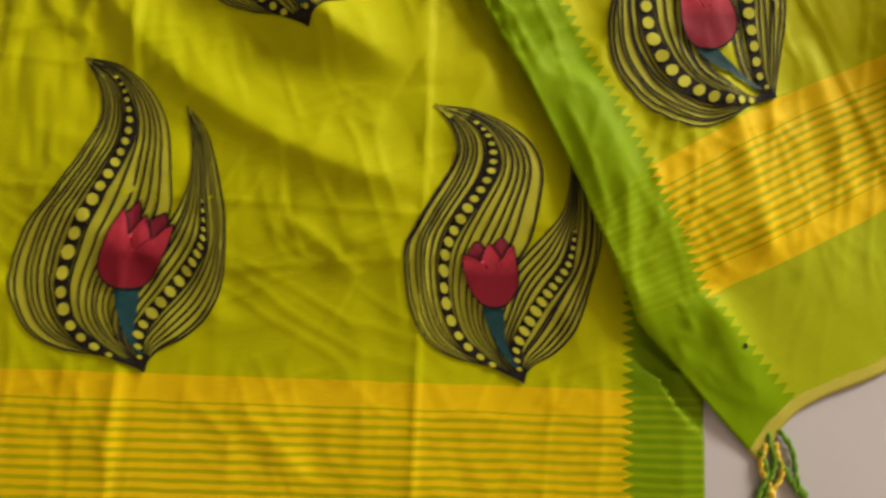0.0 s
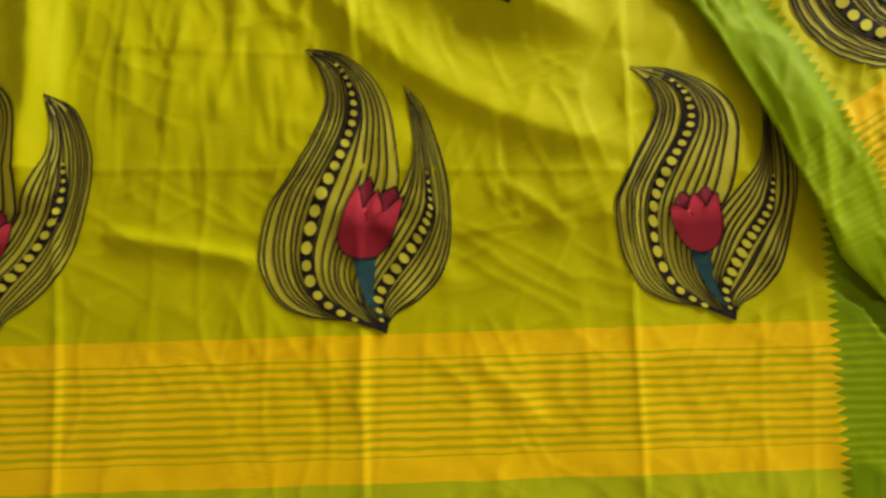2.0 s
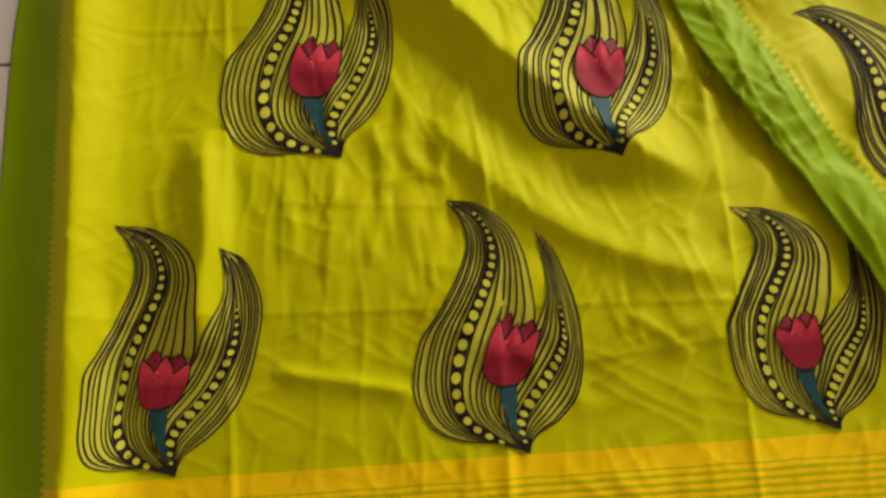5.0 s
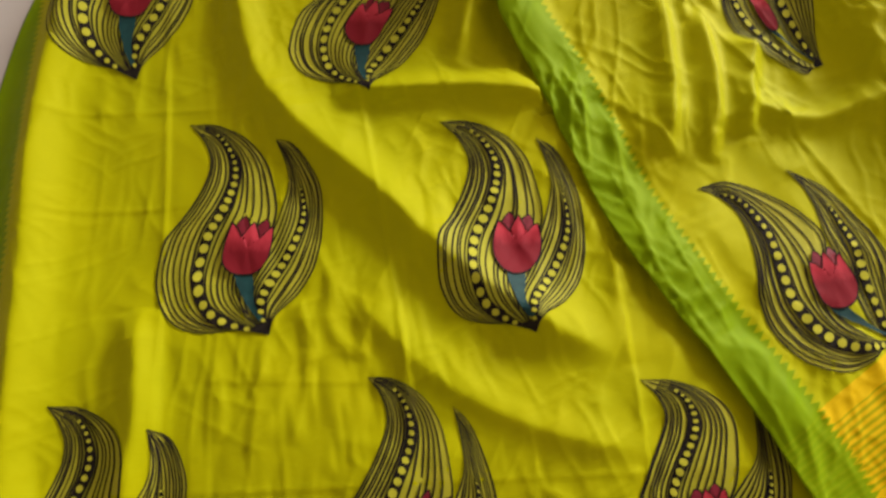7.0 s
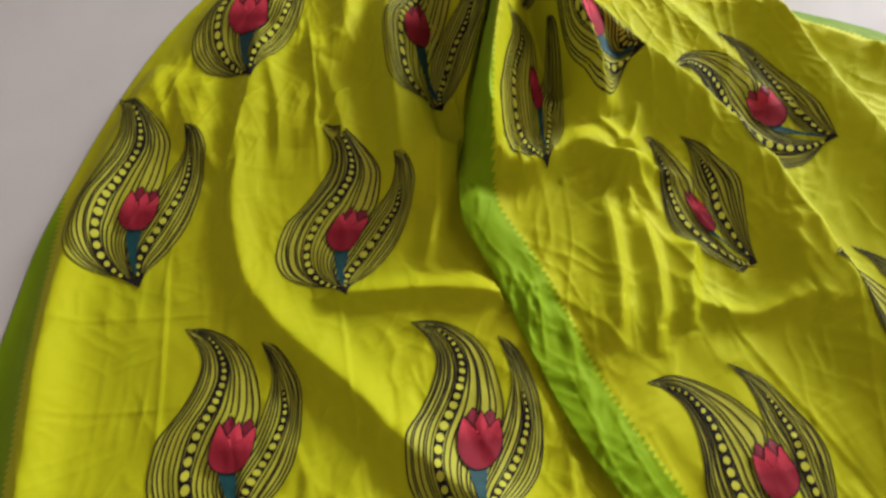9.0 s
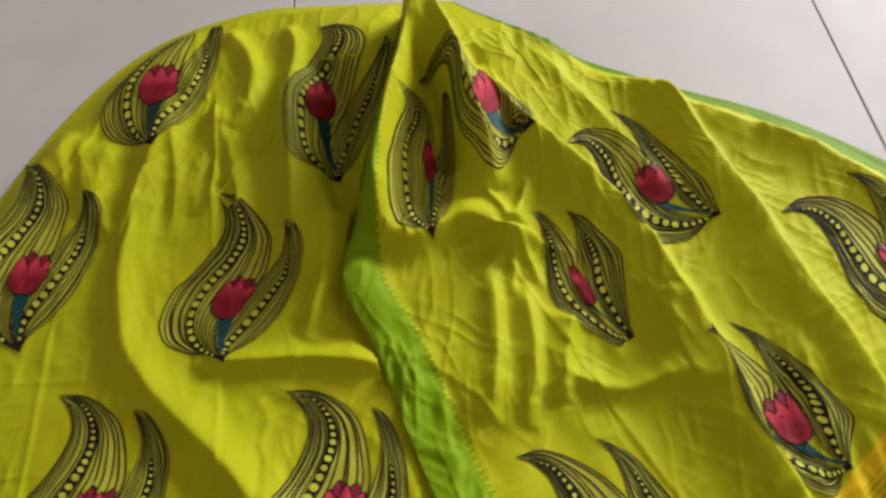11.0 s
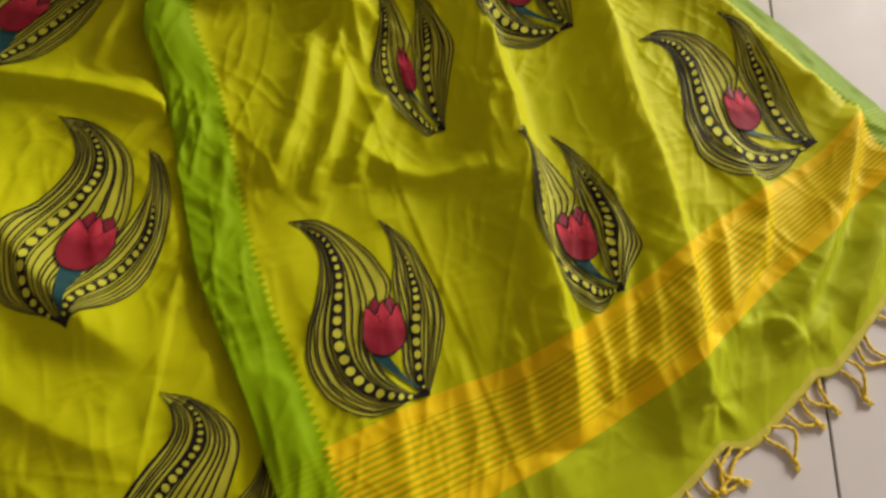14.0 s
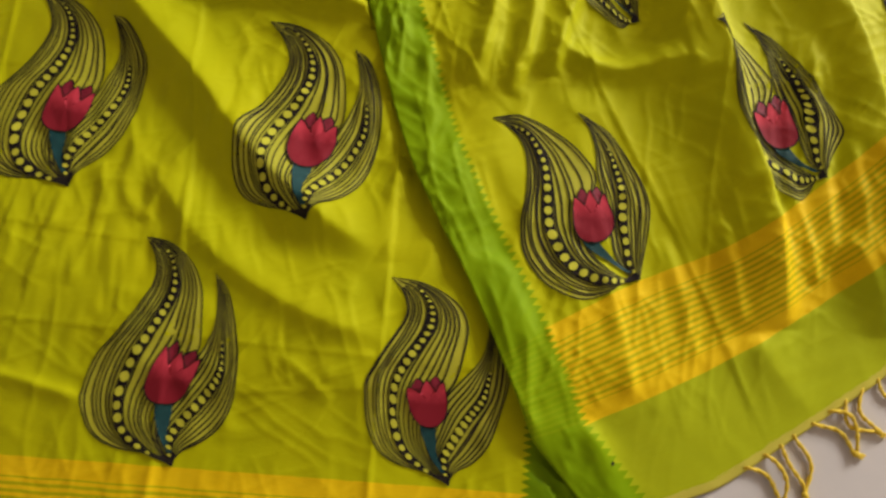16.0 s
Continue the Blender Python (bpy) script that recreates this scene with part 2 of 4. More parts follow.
# edges of the upper layer
EDGE = spline([(0.925, -0.068), (0.870, -0.039), (0.837, -0.003), (0.795, 0.067), (0.751, 0.162), (0.698, 0.272), (0.627, 0.398),
               (0.592, 0.470), (0.546, 0.600), (0.503, 0.734), (0.462, 0.815), (0.455, 0.845), (0.460, 0.93), (0.478, 1.03), (0.500, 1.13), (0.540, 1.26), (0.565, 1.35), (0.60, 1.60)], 90)
RIGHT = spline([(1.718, 0.902), (1.665, 0.948), (1.542, 1.060), (1.338, 1.210), (1.115, 1.312), (0.87, 1.445), (0.746, 1.52), (0.66, 1.60)], 60)


def smooth(a, lo, hi):
    s = np.clip((a - lo) / (hi - lo), 0, 1)
    return s * s * (3 - 2 * s)


def swell(x, y):
    """The low heap on which the gathered far end lies."""
    return 0.055 * np.exp(-(((x - 0.52) / 0.34) ** 2 + ((y - 1.28) / 0.30) ** 2)) + 0.012 * np.exp(-(((x + 0.05) / 0.12) ** 2 + ((y - 1.1) / 0.25) ** 2)) + 0.03 * np.exp(-(((x - 0.52) / 0.16) ** 2 + ((y - 1.43) / 0.10) ** 2)) + 0.03 * np.exp(-(((x - 0.1) / 0.14) ** 2 + ((y - 1.36) / 0.14) ** 2))


def slope(x, y):
    """The cloth rises from its end band to a low swell, and sinks again behind it."""
    return 0.020 * smooth(y, -0.03, 0.21) * (1 - smooth(y, 0.24, 0.60)) * smooth(x, -0.30, -0.12)


def streaks(x, y, degrees, width, length, seed, sharp=5.0):
    """Scattered sharp wrinkle lines, 0 to 1 high, that run in one direction."""
    c, d = math.cos(radians(degrees)), math.sin(radians(degrees))
    a, b = x * c + y * d, y * c - x * d
    b = b + 0.45 * width * vnoise(x, y, length * 0.5, seed + 1)
    line = (1 - np.abs(vnoise(b, a * width / length, width * 2, seed))) ** sharp
    return line * smooth(vnoise(x, y, length * 1.2, seed + 2), -0.25, 0.6)


def crumple(x, y, amount=1.0):
    """Crushed wrinkles: soft swells, and sharp lines in several directions where the cloth was pressed."""
    p = smooth(vnoise(x, y, 0.13, 5), -0.7, 0.7)
    wx, wy = x + 0.018 * vnoise(x, y, 0.05, 3), y + 0.018 * vnoise(x, y, 0.05, 13)
    upright = np.abs(vnoise(wx + 0.15 * wy, wy * 0.30, 0.040, 4))
    slant = np.abs(vnoise(wx * 0.8 - wy * 0.5, wy * 0.6 + wx * 0.4, 0.052, 9))
    lines = sum(h * streaks(x, y, deg, w, l, k) for deg, w, l, h, k in (
        (86, 0.012, 0.10, 0.0026, 31), (112, 0.010, 0.07, 0.0022, 41), (64, 0.011, 0.08, 0.0022, 51), (150, 0.009, 0.06, 0.0017, 61), (22, 0.010, 0.07, 0.0017, 71)))
    return amount * (lines - 0.0042 * upright * (0.25 + p) - 0.0038 * slant * (0.25 + p) + 0.0036 * vnoise(x, y, 0.11, 6) + 0.0025)


def upper_height(x, y):
    under = swell(x, y) + slope(x, y) * (1 - smooth(x, 0.80, 1.10))
    z = 0.016 + under
    d, s = along(x, y, EDGE)
    inside = -d
    z += ridge(x, y, [(0.70, 1.40), (0.723, 1.347), (0.81, 1.157), (0.949, 0.989), (1.015, 0.825), (1.062, 0.659), (1.083, 0.547), (1.119, 0.42), (1.15, 0.25)], 0.065, 0.022, 0.080, 0.12)
    z += ridge(x, y, [(1.023, 1.372), (1.102, 1.234), (1.198, 0.975), (1.241, 0.809), (1.289, 0.661), (1.314, 0.528), (1.326, 0.38), (1.32, 0.25)], 0.051, 0.020, 0.068, 0.10)
    z += ridge(x, y, [(0.526, 0.936), (0.573, 0.920), (0.673, 0.962), (0.749, 0.928), (0.806, 0.917)], 0.042, 0.055, 0.020)
    z += ridge(x, y, [(1.084, 1.255), (1.235, 1.175), (1.359, 1.105), (1.52, 0.95), (1.63, 0.88)], 0.030, 0.022, 0.05, 0.1)
    z += ridge(x, y, [(1.665, 0.905), (1.640, 0.83), (1.585, 0.66), (1.52, 0.53), (1.46, 0.44)], 0.034, 0.018, 0.036)
    z += ridge(x, y, [(1.745, 0.83), (1.705, 0.745), (1.645, 0.60), (1.585, 0.465)], 0.026, 0.016, 0.028)
    z -= ridge(x, y, [(1.67, 0.80), (1.61, 0.64), (1.515, 0.465)], 0.010, 0.02, 0.02)
    for ax, ay, bx, by, h in ((1.385, 0.63, 1.385, 0.47, 0.009), (1.25, 0.55, 1.265, 0.37, 0.006), (1.155, 0.50, 1.20, 0.32, 0.008), (1.04, 0.41, 1.085, 0.25, 0.006),
                              (0.97, 0.37, 1.02, 0.19, 0.005), (0.88, 0.33, 0.93, 0.13, 0.006), (1.46, 0.72, 1.45, 0.55, 0.007)):
        z += ridge(x, y, [(ax, ay), ((ax + bx) / 2 + 0.005, (ay + by) / 2), (bx, by)], h, 0.010, 0.016)
    z += ridge(x, y, [(1.40, 0.80), (1.46, 0.66), (1.42, 0.52), (1.36, 0.36)], 0.014, 0.014, 0.035)
    z += ridge(x, y, [(1.20, 0.72), (1.215, 0.55), (1.22, 0.36)], 0.010, 0.012, 0.03)
    z += ridge(x, y, [(1.24, 0.40), (1.29, 0.29), (1.31, 0.22)], 0.012, 0.02, 0.02)
    z += ridge(x, y, [(1.40, 0.33), (1.50, 0.43), (1.60, 0.56), (1.66, 0.68)], 0.013, 0.03, 0.025)
    z += ridge(x, y, [(1.10, 0.24), (1.16, 0.16), (1.20, 0.14)], 0.010, 0.03, 0.03)
    z += ridge(x, y, [(1.359, 0.43), (1.352, 0.34), (1.345, 0.27)], 0.022, 0.010, 0.016)
    z += ridge(x, y, [(1.39, 0.44), (1.46, 0.46), (1.528, 0.422)], 0.012, 0.012, 0.022)
    z += ridge(x, y, [(0.842, 0.78), (0.815, 0.69), (0.80, 0.62)], 0.022, 0.014, 0.034)
    z += ridge(x, y, [(0.712, 0.87), (0.706, 0.725), (0.683, 0.60)], 0.017, 0.014, 0.022)
    z += ridge(x, y, [(0.765, 0.84), (0.766, 0.705), (0.74, 0.58)], 0.016, 0.012, 0.022)
    z += ridge(x, y, [(0.804, 0.670), (0.892, 0.635), (1.001, 0.654)], 0.017, 0.026, 0.014)
    z += ridge(x, y, [(0.60, 1.47), (0.665, 1.33), (0.69, 1.21), (0.715, 1.10), (0.735, 1.02)], 0.100, 0.024, 0.040)
    z += ridge(x, y, [(0.625, 1.50), (0.60, 1.38), (0.568, 1.24), (0.537, 1.12), (0.517, 1.02), (0.525, 0.91)], 0.118, 0.040, 0.024, 0.14)
    z -= ridge(x, y, [(0.60, 1.34), (0.635, 1.20), (0.655, 1.06)], 0.040, 0.022, 0.025)
    z -= ridge(x, y, [(0.715, 1.40), (0.755, 1.25), (0.785, 1.12)], 0.040, 0.028, 0.024)
    z += ridge(x, y, [(0.85, 1.40), (0.93, 1.27), (1.0, 1.14), (1.07, 1.0)], 0.014, 0.02, 0.03)
    z += ridge(x, y, [(1.0, 0.80), (0.995, 0.72), (1.02, 0.62)], 0.010, 0.02, 0.02)
    z += ridge(x, y, [(0.86, 0.10), (0.90, 0.04), (0.93, -0.03)], 0.012, 0.02, 0.03)
    z -= 0.022 * np.exp(-(((x - 0.755 + 0.6 * (y - 0.945)) / 0.022) ** 2 + ((y - 0.945) / 0.008) ** 2))
    for bx, by, h in ((0.69, 0.845, 0.012), (0.742, 0.815, 0.010), (0.797, 0.83, 0.012), (0.862, 0.885, 0.010), (0.705, 1.035, 0.012), (0.795, 1.045, 0.014), (0.635, 0.90, 0.010)):
        z += ridge(x, y, [(0.752, 0.945), (0.5 * (0.752 + bx) + 0.006, 0.5 * (0.945 + by)), (bx, by)], h, 0.009, 0.013, 0.3)
    z += crease(x, y, (0.719, 0.939), (0.99, 0.37), 0.0028, 0.004) + crease(x, y, (1.362, 0.749), (1.54, 0.55), 0.0024)
    z += crease(x, y, (0.99, 0.37), (1.13, 0.08), 0.0022) + crease(x, y, (0.72, 0.60), (1.5, 0.66), 0.0012)
    edge_soft = 1 + 0.9 * np.exp(-(inside / 0.07) ** 2)
    z += crumple(x + 3.1, y + 1.7, 1.0) * edge_soft * (0.55 + 0.45 * smooth(inside + 0.9 * (y - 0.62 * x), -0.30, -0.05))
    # crushed zigzags beside the border, under the cross fold
    crush = np.exp(-(((x - 0.70) / 0.16) ** 2 + ((y - 0.70) / 0.17) ** 2))
    z += crush * sum(h * streaks(x, y, deg, w, l, k) for deg, w, l, h, k in (
        (102, 0.032, 0.20, 0.011, 131), (118, 0.024, 0.14, 0.010, 141), (72, 0.028, 0.13, 0.010, 151), (140, 0.016, 0.09, 0.005, 161)))
    run, strip = s * 1.75, np.exp(-((inside - 0.035) / 0.045) ** 2)
    drift = inside + 0.05 * run + 0.022 * vnoise(run, inside, 0.11, 18)
    z += strip * (0.0058 * (1 - np.abs(vnoise(drift, run * 0.16, 0.026, 8))) ** 2 * smooth(vnoise(run, inside, 0.15, 28), -0.8, 0.5)
                  + 0.0030 * (1 - np.abs(vnoise(drift + 0.05 * run, run * 0.22, 0.013, 19))) ** 3 * smooth(vnoise(run, inside, 0.10, 29), -0.4, 0.7))
    # the free edges come down to what lies under them
    raised = 0.036 * np.exp(-(((x - 0.47) / 0.06) ** 2 + ((y - 0.85) / 0.085) ** 2))
    stand = smooth(y, -0.05, 0.12) * (1 - smooth(y, 0.86, 1.0))
    z += raised
    z += stand * (0.002 * np.exp(-(np.maximum(inside, 0) / 0.050) ** 2) - 0.005 * np.exp(-((inside - 0.085) / 0.03) ** 2))
    rest = 0.004 + raised
    z = rest + (z - rest) * (stand + (1 - stand) * smooth(inside, -0.002, 0.016))
    dr, rs = along(x, y, RIGHT)
    z = 0.003 + (z - 0.003) * (0.12 + 0.88 * smooth(dr + 0.2 * (1 - smooth(x, 0.75, 1.0)), 0.0, 0.075))
    hemline = np.exp(-((dr - 0.055) / 0.035) ** 2) * smooth(x, 0.95, 1.15)
    z += hemline * (0.0045 * (1 - np.abs(vnoise(dr + 0.16 * rs, rs * 0.3, 0.022, 81))) ** 2 + 0.004 * (1 - np.abs(vnoise(dr - 0.30 * rs, rs * 0.5, 0.026, 82))) ** 3)
    db = 0.62 * (y - (-0.56 + 0.62 * x)) 
    z = 0.003 + (z - 0.003) * smooth(db, -0.06, 0.10) ** 0.8
    # two tied puckers by the free end, with folds that run out from them
    for cx, cy, turn, high in ((1.352, 0.330, 0.4, 0.007), (1.505, 0.442, 5.3, 0.006)):
        r, th = np.hypot(x - cx, y - cy), np.arctan2(y - cy, x - cx)
        star = 1.1 * vnoise(1.6 * np.cos(th) + turn + 4 * r, 1.6 * np.sin(th) + turn, 0.9, 91) + 0.35 * np.cos(2 * th + turn)
        z += high * (0.35 + star) * np.exp(-((r - 0.026) / 0.030) ** 2) - 0.5 * high * np.exp(-(r / 0.007) ** 2)
    z = 0.004 + (z - 0.004) * smooth(1.61 - y, 0.0, 0.06)
    z = np.maximum(z, 0.0028)
    return z, inside


def lower_height(x, y, tucked=True):
    z = 0.006 + swell(x, y) + slope(x, y)
    z += ridge(x, y, [(0.11, 1.30), (0.09, 1.126), (0.075, 1.0), (0.072, 0.88), (0.095, 0.77), (0.14, 0.695), (0.20, 0.63), (0.271, 0.56),
                      (0.357, 0.456), (0.45, 0.375), (0.56, 0.31)], 0.034, 0.040, 0.028, 0.10, 40)
    z += ridge(x, y, [(0.22, 0.42), (0.30, 0.325), (0.38, 0.262), (0.48, 0.215), (0.58, 0.19)], 0.013, 0.034, 0.020)
    z += ridge(x, y, [(0.20, 0.73), (0.30, 0.727), (0.40, 0.725), (0.50, 0.708), (0.56, 0.70)], 0.024, 0.030, 0.013)
    z += ridge(x, y, [(0.002, 1.20), (0.0, 1.08), (0.03, 0.98)], 0.016, 0.03, 0.03)
    z += ridge(x, y, [(-0.10, 1.32), (-0.09, 1.2), (-0.06, 1.08)], 0.010, 0.02, 0.03)
    z += ridge(x, y, [(0.20, 1.50), (0.26, 1.40), (0.28, 1.30), (0.25, 1.20)], 0.025, 0.025, 0.03)
    z += ridge(x, y, [(0.33, 1.50), (0.36, 1.40), (0.35, 1.25), (0.36, 1.15)], 0.022, 0.02, 0.025)
    z += ridge(x, y, [(0.21, 1.26), (0.19, 1.15), (0.18, 1.02)], 0.012, 0.025, 0.025)
    z += ridge(x, y, [(0.385, 0.76), (0.415, 0.86), (0.43, 1.0), (0.42, 1.1)], 0.024, 0.022, 0.02)
    z -= ridge(x, y, [(0.45, 1.0), (0.44, 1.15), (0.44, 1.36)], 0.07, 0.03, 0.05)
    z += ridge(x, y, [(-0.205, -0.1), (-0.205, 0.2), (-0.21, 0.5), (-0.215, 0.8), (-0.17, 1.05), (-0.10, 1.25)], 0.042, 0.045, 0.034, 0.05)
    z += ridge(x, y, [(-0.06, 0.42), (-0.05, 0.28), (-0.065, 0.14)], 0.026, 0.020, 0.032)
    z -= ridge(x, y, [(-0.18, 0.30), (-0.165, 0.15), (-0.15, 0.0)], 0.006, 0.02, 0.02)
    # folds that run down from the gathered end
    z += ridge(x, y, [(0.365, 1.34), (0.36, 1.21), (0.36, 1.10), (0.371, 0.89)], 0.042, 0.050, 0.026, 0.2)
    z += ridge(x, y, [(0.203, 1.27), (0.229, 1.186), (0.26, 1.066), (0.255, 0.945)], 0.020, 0.034, 0.018, 0.3)
    z += ridge(x, y, [(-0.053, 1.22), (-0.036, 1.125), (-0.008, 1.023)], 0.014, 0.030, 0.016, 0.3)
    z += ridge(x, y, [(0.122, 1.25), (0.145, 1.083), (0.137, 0.963)], 0.016, 0.026, 0.016, 0.3)
    # slanting wrinkles across the end band
    z += ridge(x, y, [(-0.222, 0.02), (-0.19, -0.041), (-0.152, -0.128)], 0.011, 0.022, 0.012, 0.3)
    z += ridge(x, y, [(-0.185, -0.006), (-0.147, -0.077), (-0.117, -0.13)], 0.006, 0.016, 0.010, 0.3)
    z += ridge(x, y, [(0.60, 0.45), (0.57, 0.38), (0.58, 0.30)], 0.006, 0.02, 0.02)
    for ax, ay, bx, by, h in ((0.02, 0.115, 0.19, 0.078, 0.007), (0.30, 0.10, 0.28, -0.10, 0.002), (0.10, 0.36, 0.085, 0.22, 0.003),
                              (0.16, 0.35, 0.14, 0.23, 0.004), (0.04, 0.35, 0.05, 0.24, 0.003), (0.17, 0.50, 0.20, 0.40, 0.004),
                              (0.44, 0.16, 0.52, 0.10, 0.004), (0.50, 0.13, 0.57, 0.17, 0.004), (0.41, -0.03, 0.48, -0.10, 0.002),
                              (0.15, 0.42, 0.165, 0.33, 0.004), (0.25, 0.40, 0.22, 0.33, 0.004)):
        z += ridge(x, y, [(ax, ay), ((ax + bx) / 2 + 0.004, (ay + by) / 2), (bx, by)], h, 0.008, 0.012)
    for cx in (-0.030, 0.290, 0.580):
        lean = -0.055 if cx == 0.290 else -0.01
        z += crease(x, y, (cx, -0.36), (cx, 0.32), 0.0032) + crease(x, y, (cx, 0.32), (cx + lean, 0.80), 0.0032)
    z += crease(x, y, (-0.25, 0.19), (0.85, 0.155), 0.0014) + crease(x, y, (-0.22, 0.722), (0.05, 0.715), 0.0016)
    z += crease(x, y, (-0.2, 0.568), (-0.03, 0.565), 0.0018) + crease(x, y, (0.02, 0.318), (0.24, 0.30), 0.0014) + crease(x, y, (0.36, 0.10), (0.66, 0.13), 0.0016)
    calm = 1.0 - 0.5 * np.exp(-((y + 0.08) / 0.12) ** 2)
    z += crumple(x, y, 0.85) * calm
    patch = smooth(vnoise(x, y, 0.14, 21), -0.5, 0.5) * smooth(y, 0.10, 0.22) * (0.35 + 0.65 * smooth(0.95 - y, 0.0, 0.25))
    z += patch * (0.0042 * np.abs(vnoise(x + 0.012 * vnoise(x, y, 0.08, 23), y * 0.16, 0.030, 22)) + 0.0016 * np.abs(vnoise(x + 0.1 * y, y * 0.3, 0.014, 24)))
    # upright pleats towards the gathered end
    pleat = np.exp(-(((x - 0.16) / 0.20) ** 2 + ((y - 1.12) / 0.17) ** 2))
    z += pleat * sum(h * streaks(x, y, deg, w, l, k) for deg, w, l, h, k in (
        (96, 0.034, 0.18, 0.020, 171), (74, 0.026, 0.13, 0.016, 181), (110, 0.018, 0.09, 0.006, 191)))
    up, inside = upper_height(x, y)
    if tucked:
        z = np.where(inside > -0.004, np.minimum(z, up - 0.004), z)
        z -= 0.006 * np.exp(-(np.minimum(inside, 0) / 0.02) ** 2) * (z > 0.012)
    # the left selvage hangs down to the floor, the right one lies on it
    hem = left_edge(y)
    z = 0.002 + (z - 0.002) * smooth(x - hem, -0.004, 0.10)
    z = 0.002 + (z - 0.002) * (0.25 + 0.75 * smooth(0.872 - x, 0.0, 0.03))
    z = 0.002 + (z - 0.002) * smooth(1.605 - y, 0.0, 0.06)
    return np.maximum(z, 0.0018)


LEFT = spline([(-0.325, -0.40), (-0.325, 0.10), (-0.322, 0.40), (-0.316, 0.60), (-0.298, 0.72), (-0.272, 0.87), (-0.232, 0.997), (-0.186, 1.125),
               (-0.122, 1.27), (-0.05, 1.39), (0.03, 1.48), (0.12, 1.54), (0.22, 1.58), (0.32, 1.605)], 90)


def left_edge(y):
    return np.interp(y, LEFT[:, 1], LEFT[:, 0])


def grid_faces(rows, cols):
    i = np.arange((rows - 1) * (cols - 1))
    r, c = i // (cols - 1), i % (cols - 1)
    a = r * cols + c
    return np.stack([a, a + 1, a + cols + 1, a + cols], axis=1)


saree = tagged(new("saree"), "yellow-green cotton silk saree with painted tulip leaves, spread on tiles", "saree")

# lower layer: rows of constant y
ys = np.linspace(-0.36, 1.60, 560)
ss = np.linspace(0, 1, 340)
yy = np.repeat(ys[:, None], len(ss), axis=1)
lo = left_edge(ys)[:, None]
hi = (0.868 - 0.24 * smooth(ys, 0.5, 1.45))[:, None]
xx = lo + (hi - lo) * ss[None, :]
zz = lower_height(xx, yy)
lower = part("lower_layer", mesh_of("lower_layer", np.stack([xx, yy, zz], -1).reshape(-1, 3), grid_faces(*xx.shape), CLOTH,
             np.stack([xx + 0.235, yy], -1).reshape(-1, 2)), saree, "flat yellow-green cloth with golden striped band")

# upper layer: a fan between four cross lines
BOT = spline([(0.925, -0.068), (0.952, -0.026), (0.987, -0.002), (1.056, 0.027), (1.128, 0.075), (1.229, 0.145), (1.305, 0.2), (1.365, 0.264), (1.385, 0.268), (1.42, 0.276),
              (1.50, 0.356), (1.525, 0.382), (1.561, 0.396), (1.63, 0.478), (1.70, 0.56), (1.795, 0.635)], 320)
BAND0 = spline([(0.795, 0.067), (0.877, 0.101), (0.997, 0.161), (1.145, 0.249), (1.31, 0.372), (1.44, 0.498), (1.557, 0.609), (1.689, 0.738), (1.778, 0.80)], 320)
BAND1 = spline([(0.742, 0.182), (0.808, 0.224), (0.94, 0.303), (1.083, 0.372), (1.223, 0.481), (1.363, 0.607), (1.48, 0.70), (1.569, 0.767), (1.655, 0.858), (1.718, 0.902)], 320)
TOP = spline([(0.60, 1.60), (0.63, 1.605), (0.66, 1.60)], 320)
k0 = int(np.argmin(np.hypot(EDGE[:, 0] - 0.742, EDGE[:, 1] - 0.182)))
side_l, side_r = spline(np.vstack([BAND1[:1], EDGE[k0 + 2:]]), 340), spline(RIGHT, 340)
rows, vs = [], []
for s in np.linspace(0, 1, 36, endpoint=False):
    rows.append(BOT * (1 - s) + BAND0 * s)
    vs.append(-0.275 + 0.122 * s)
for s in np.linspace(0, 1, 44, endpoint=False):
    rows.append(BAND0 * (1 - s) + BAND1 * s)
    vs.append(-0.153 * (1 - s))
acr = np.linspace(0, 1, 320)[:, None]
for i, s in enumerate(np.linspace(0, 1, 340)):
    line = BAND1 * (1 - s) + TOP * s
    rows.append(line + (1 - acr) * (side_l[i] - line[0]) + acr * (side_r[i] - line[-1]))
    vs.append(1.25 * s)
P = np.array(rows)
vv = np.repeat(np.array(vs)[:, None], 320, axis=1)
uu = 1.172 * acr.ravel()[None, :] - (0.078 + 0.022 * smooth(vv, 0.05, 0.45))
zz, _ = upper_height(P[..., 0], P[..., 1])
upper = part("upper_layer", mesh_of("upper_layer", np.concatenate([P, zz[..., None]], -1).reshape(-1, 3), grid_faces(*zz.shape), CLOTH,
             np.stack([uu, vv], -1).reshape(-1, 2)), saree, "folded yellow-green cloth end with bright green border")
for ob in (lower, upper):
    thick = ob.modifiers.new("thickness", "SOLIDIFY")
    thick.thickness, thick.offset = 0.0006, -1.0

# ---- painted motifs ----
# one drawing, in thousandths of its height, x to the right and y down, root at (415, 960)
def drawing(root, scale, anchors, tall, short, caps):
    """tall, short: outer edge, rib and inner edge of the two leaves."""
    def flat(points):
        return np.array([((a - root[0]) * scale, (root[1] - b) * scale) for a, b in points])

    def curve(points):
        return flat(spline(points, 40))
    return {"anchors": flat(anchors), "tall": [curve(c) for c in tall], "short": [curve(c) for c in short], "caps": [flat(c) for c in caps]}


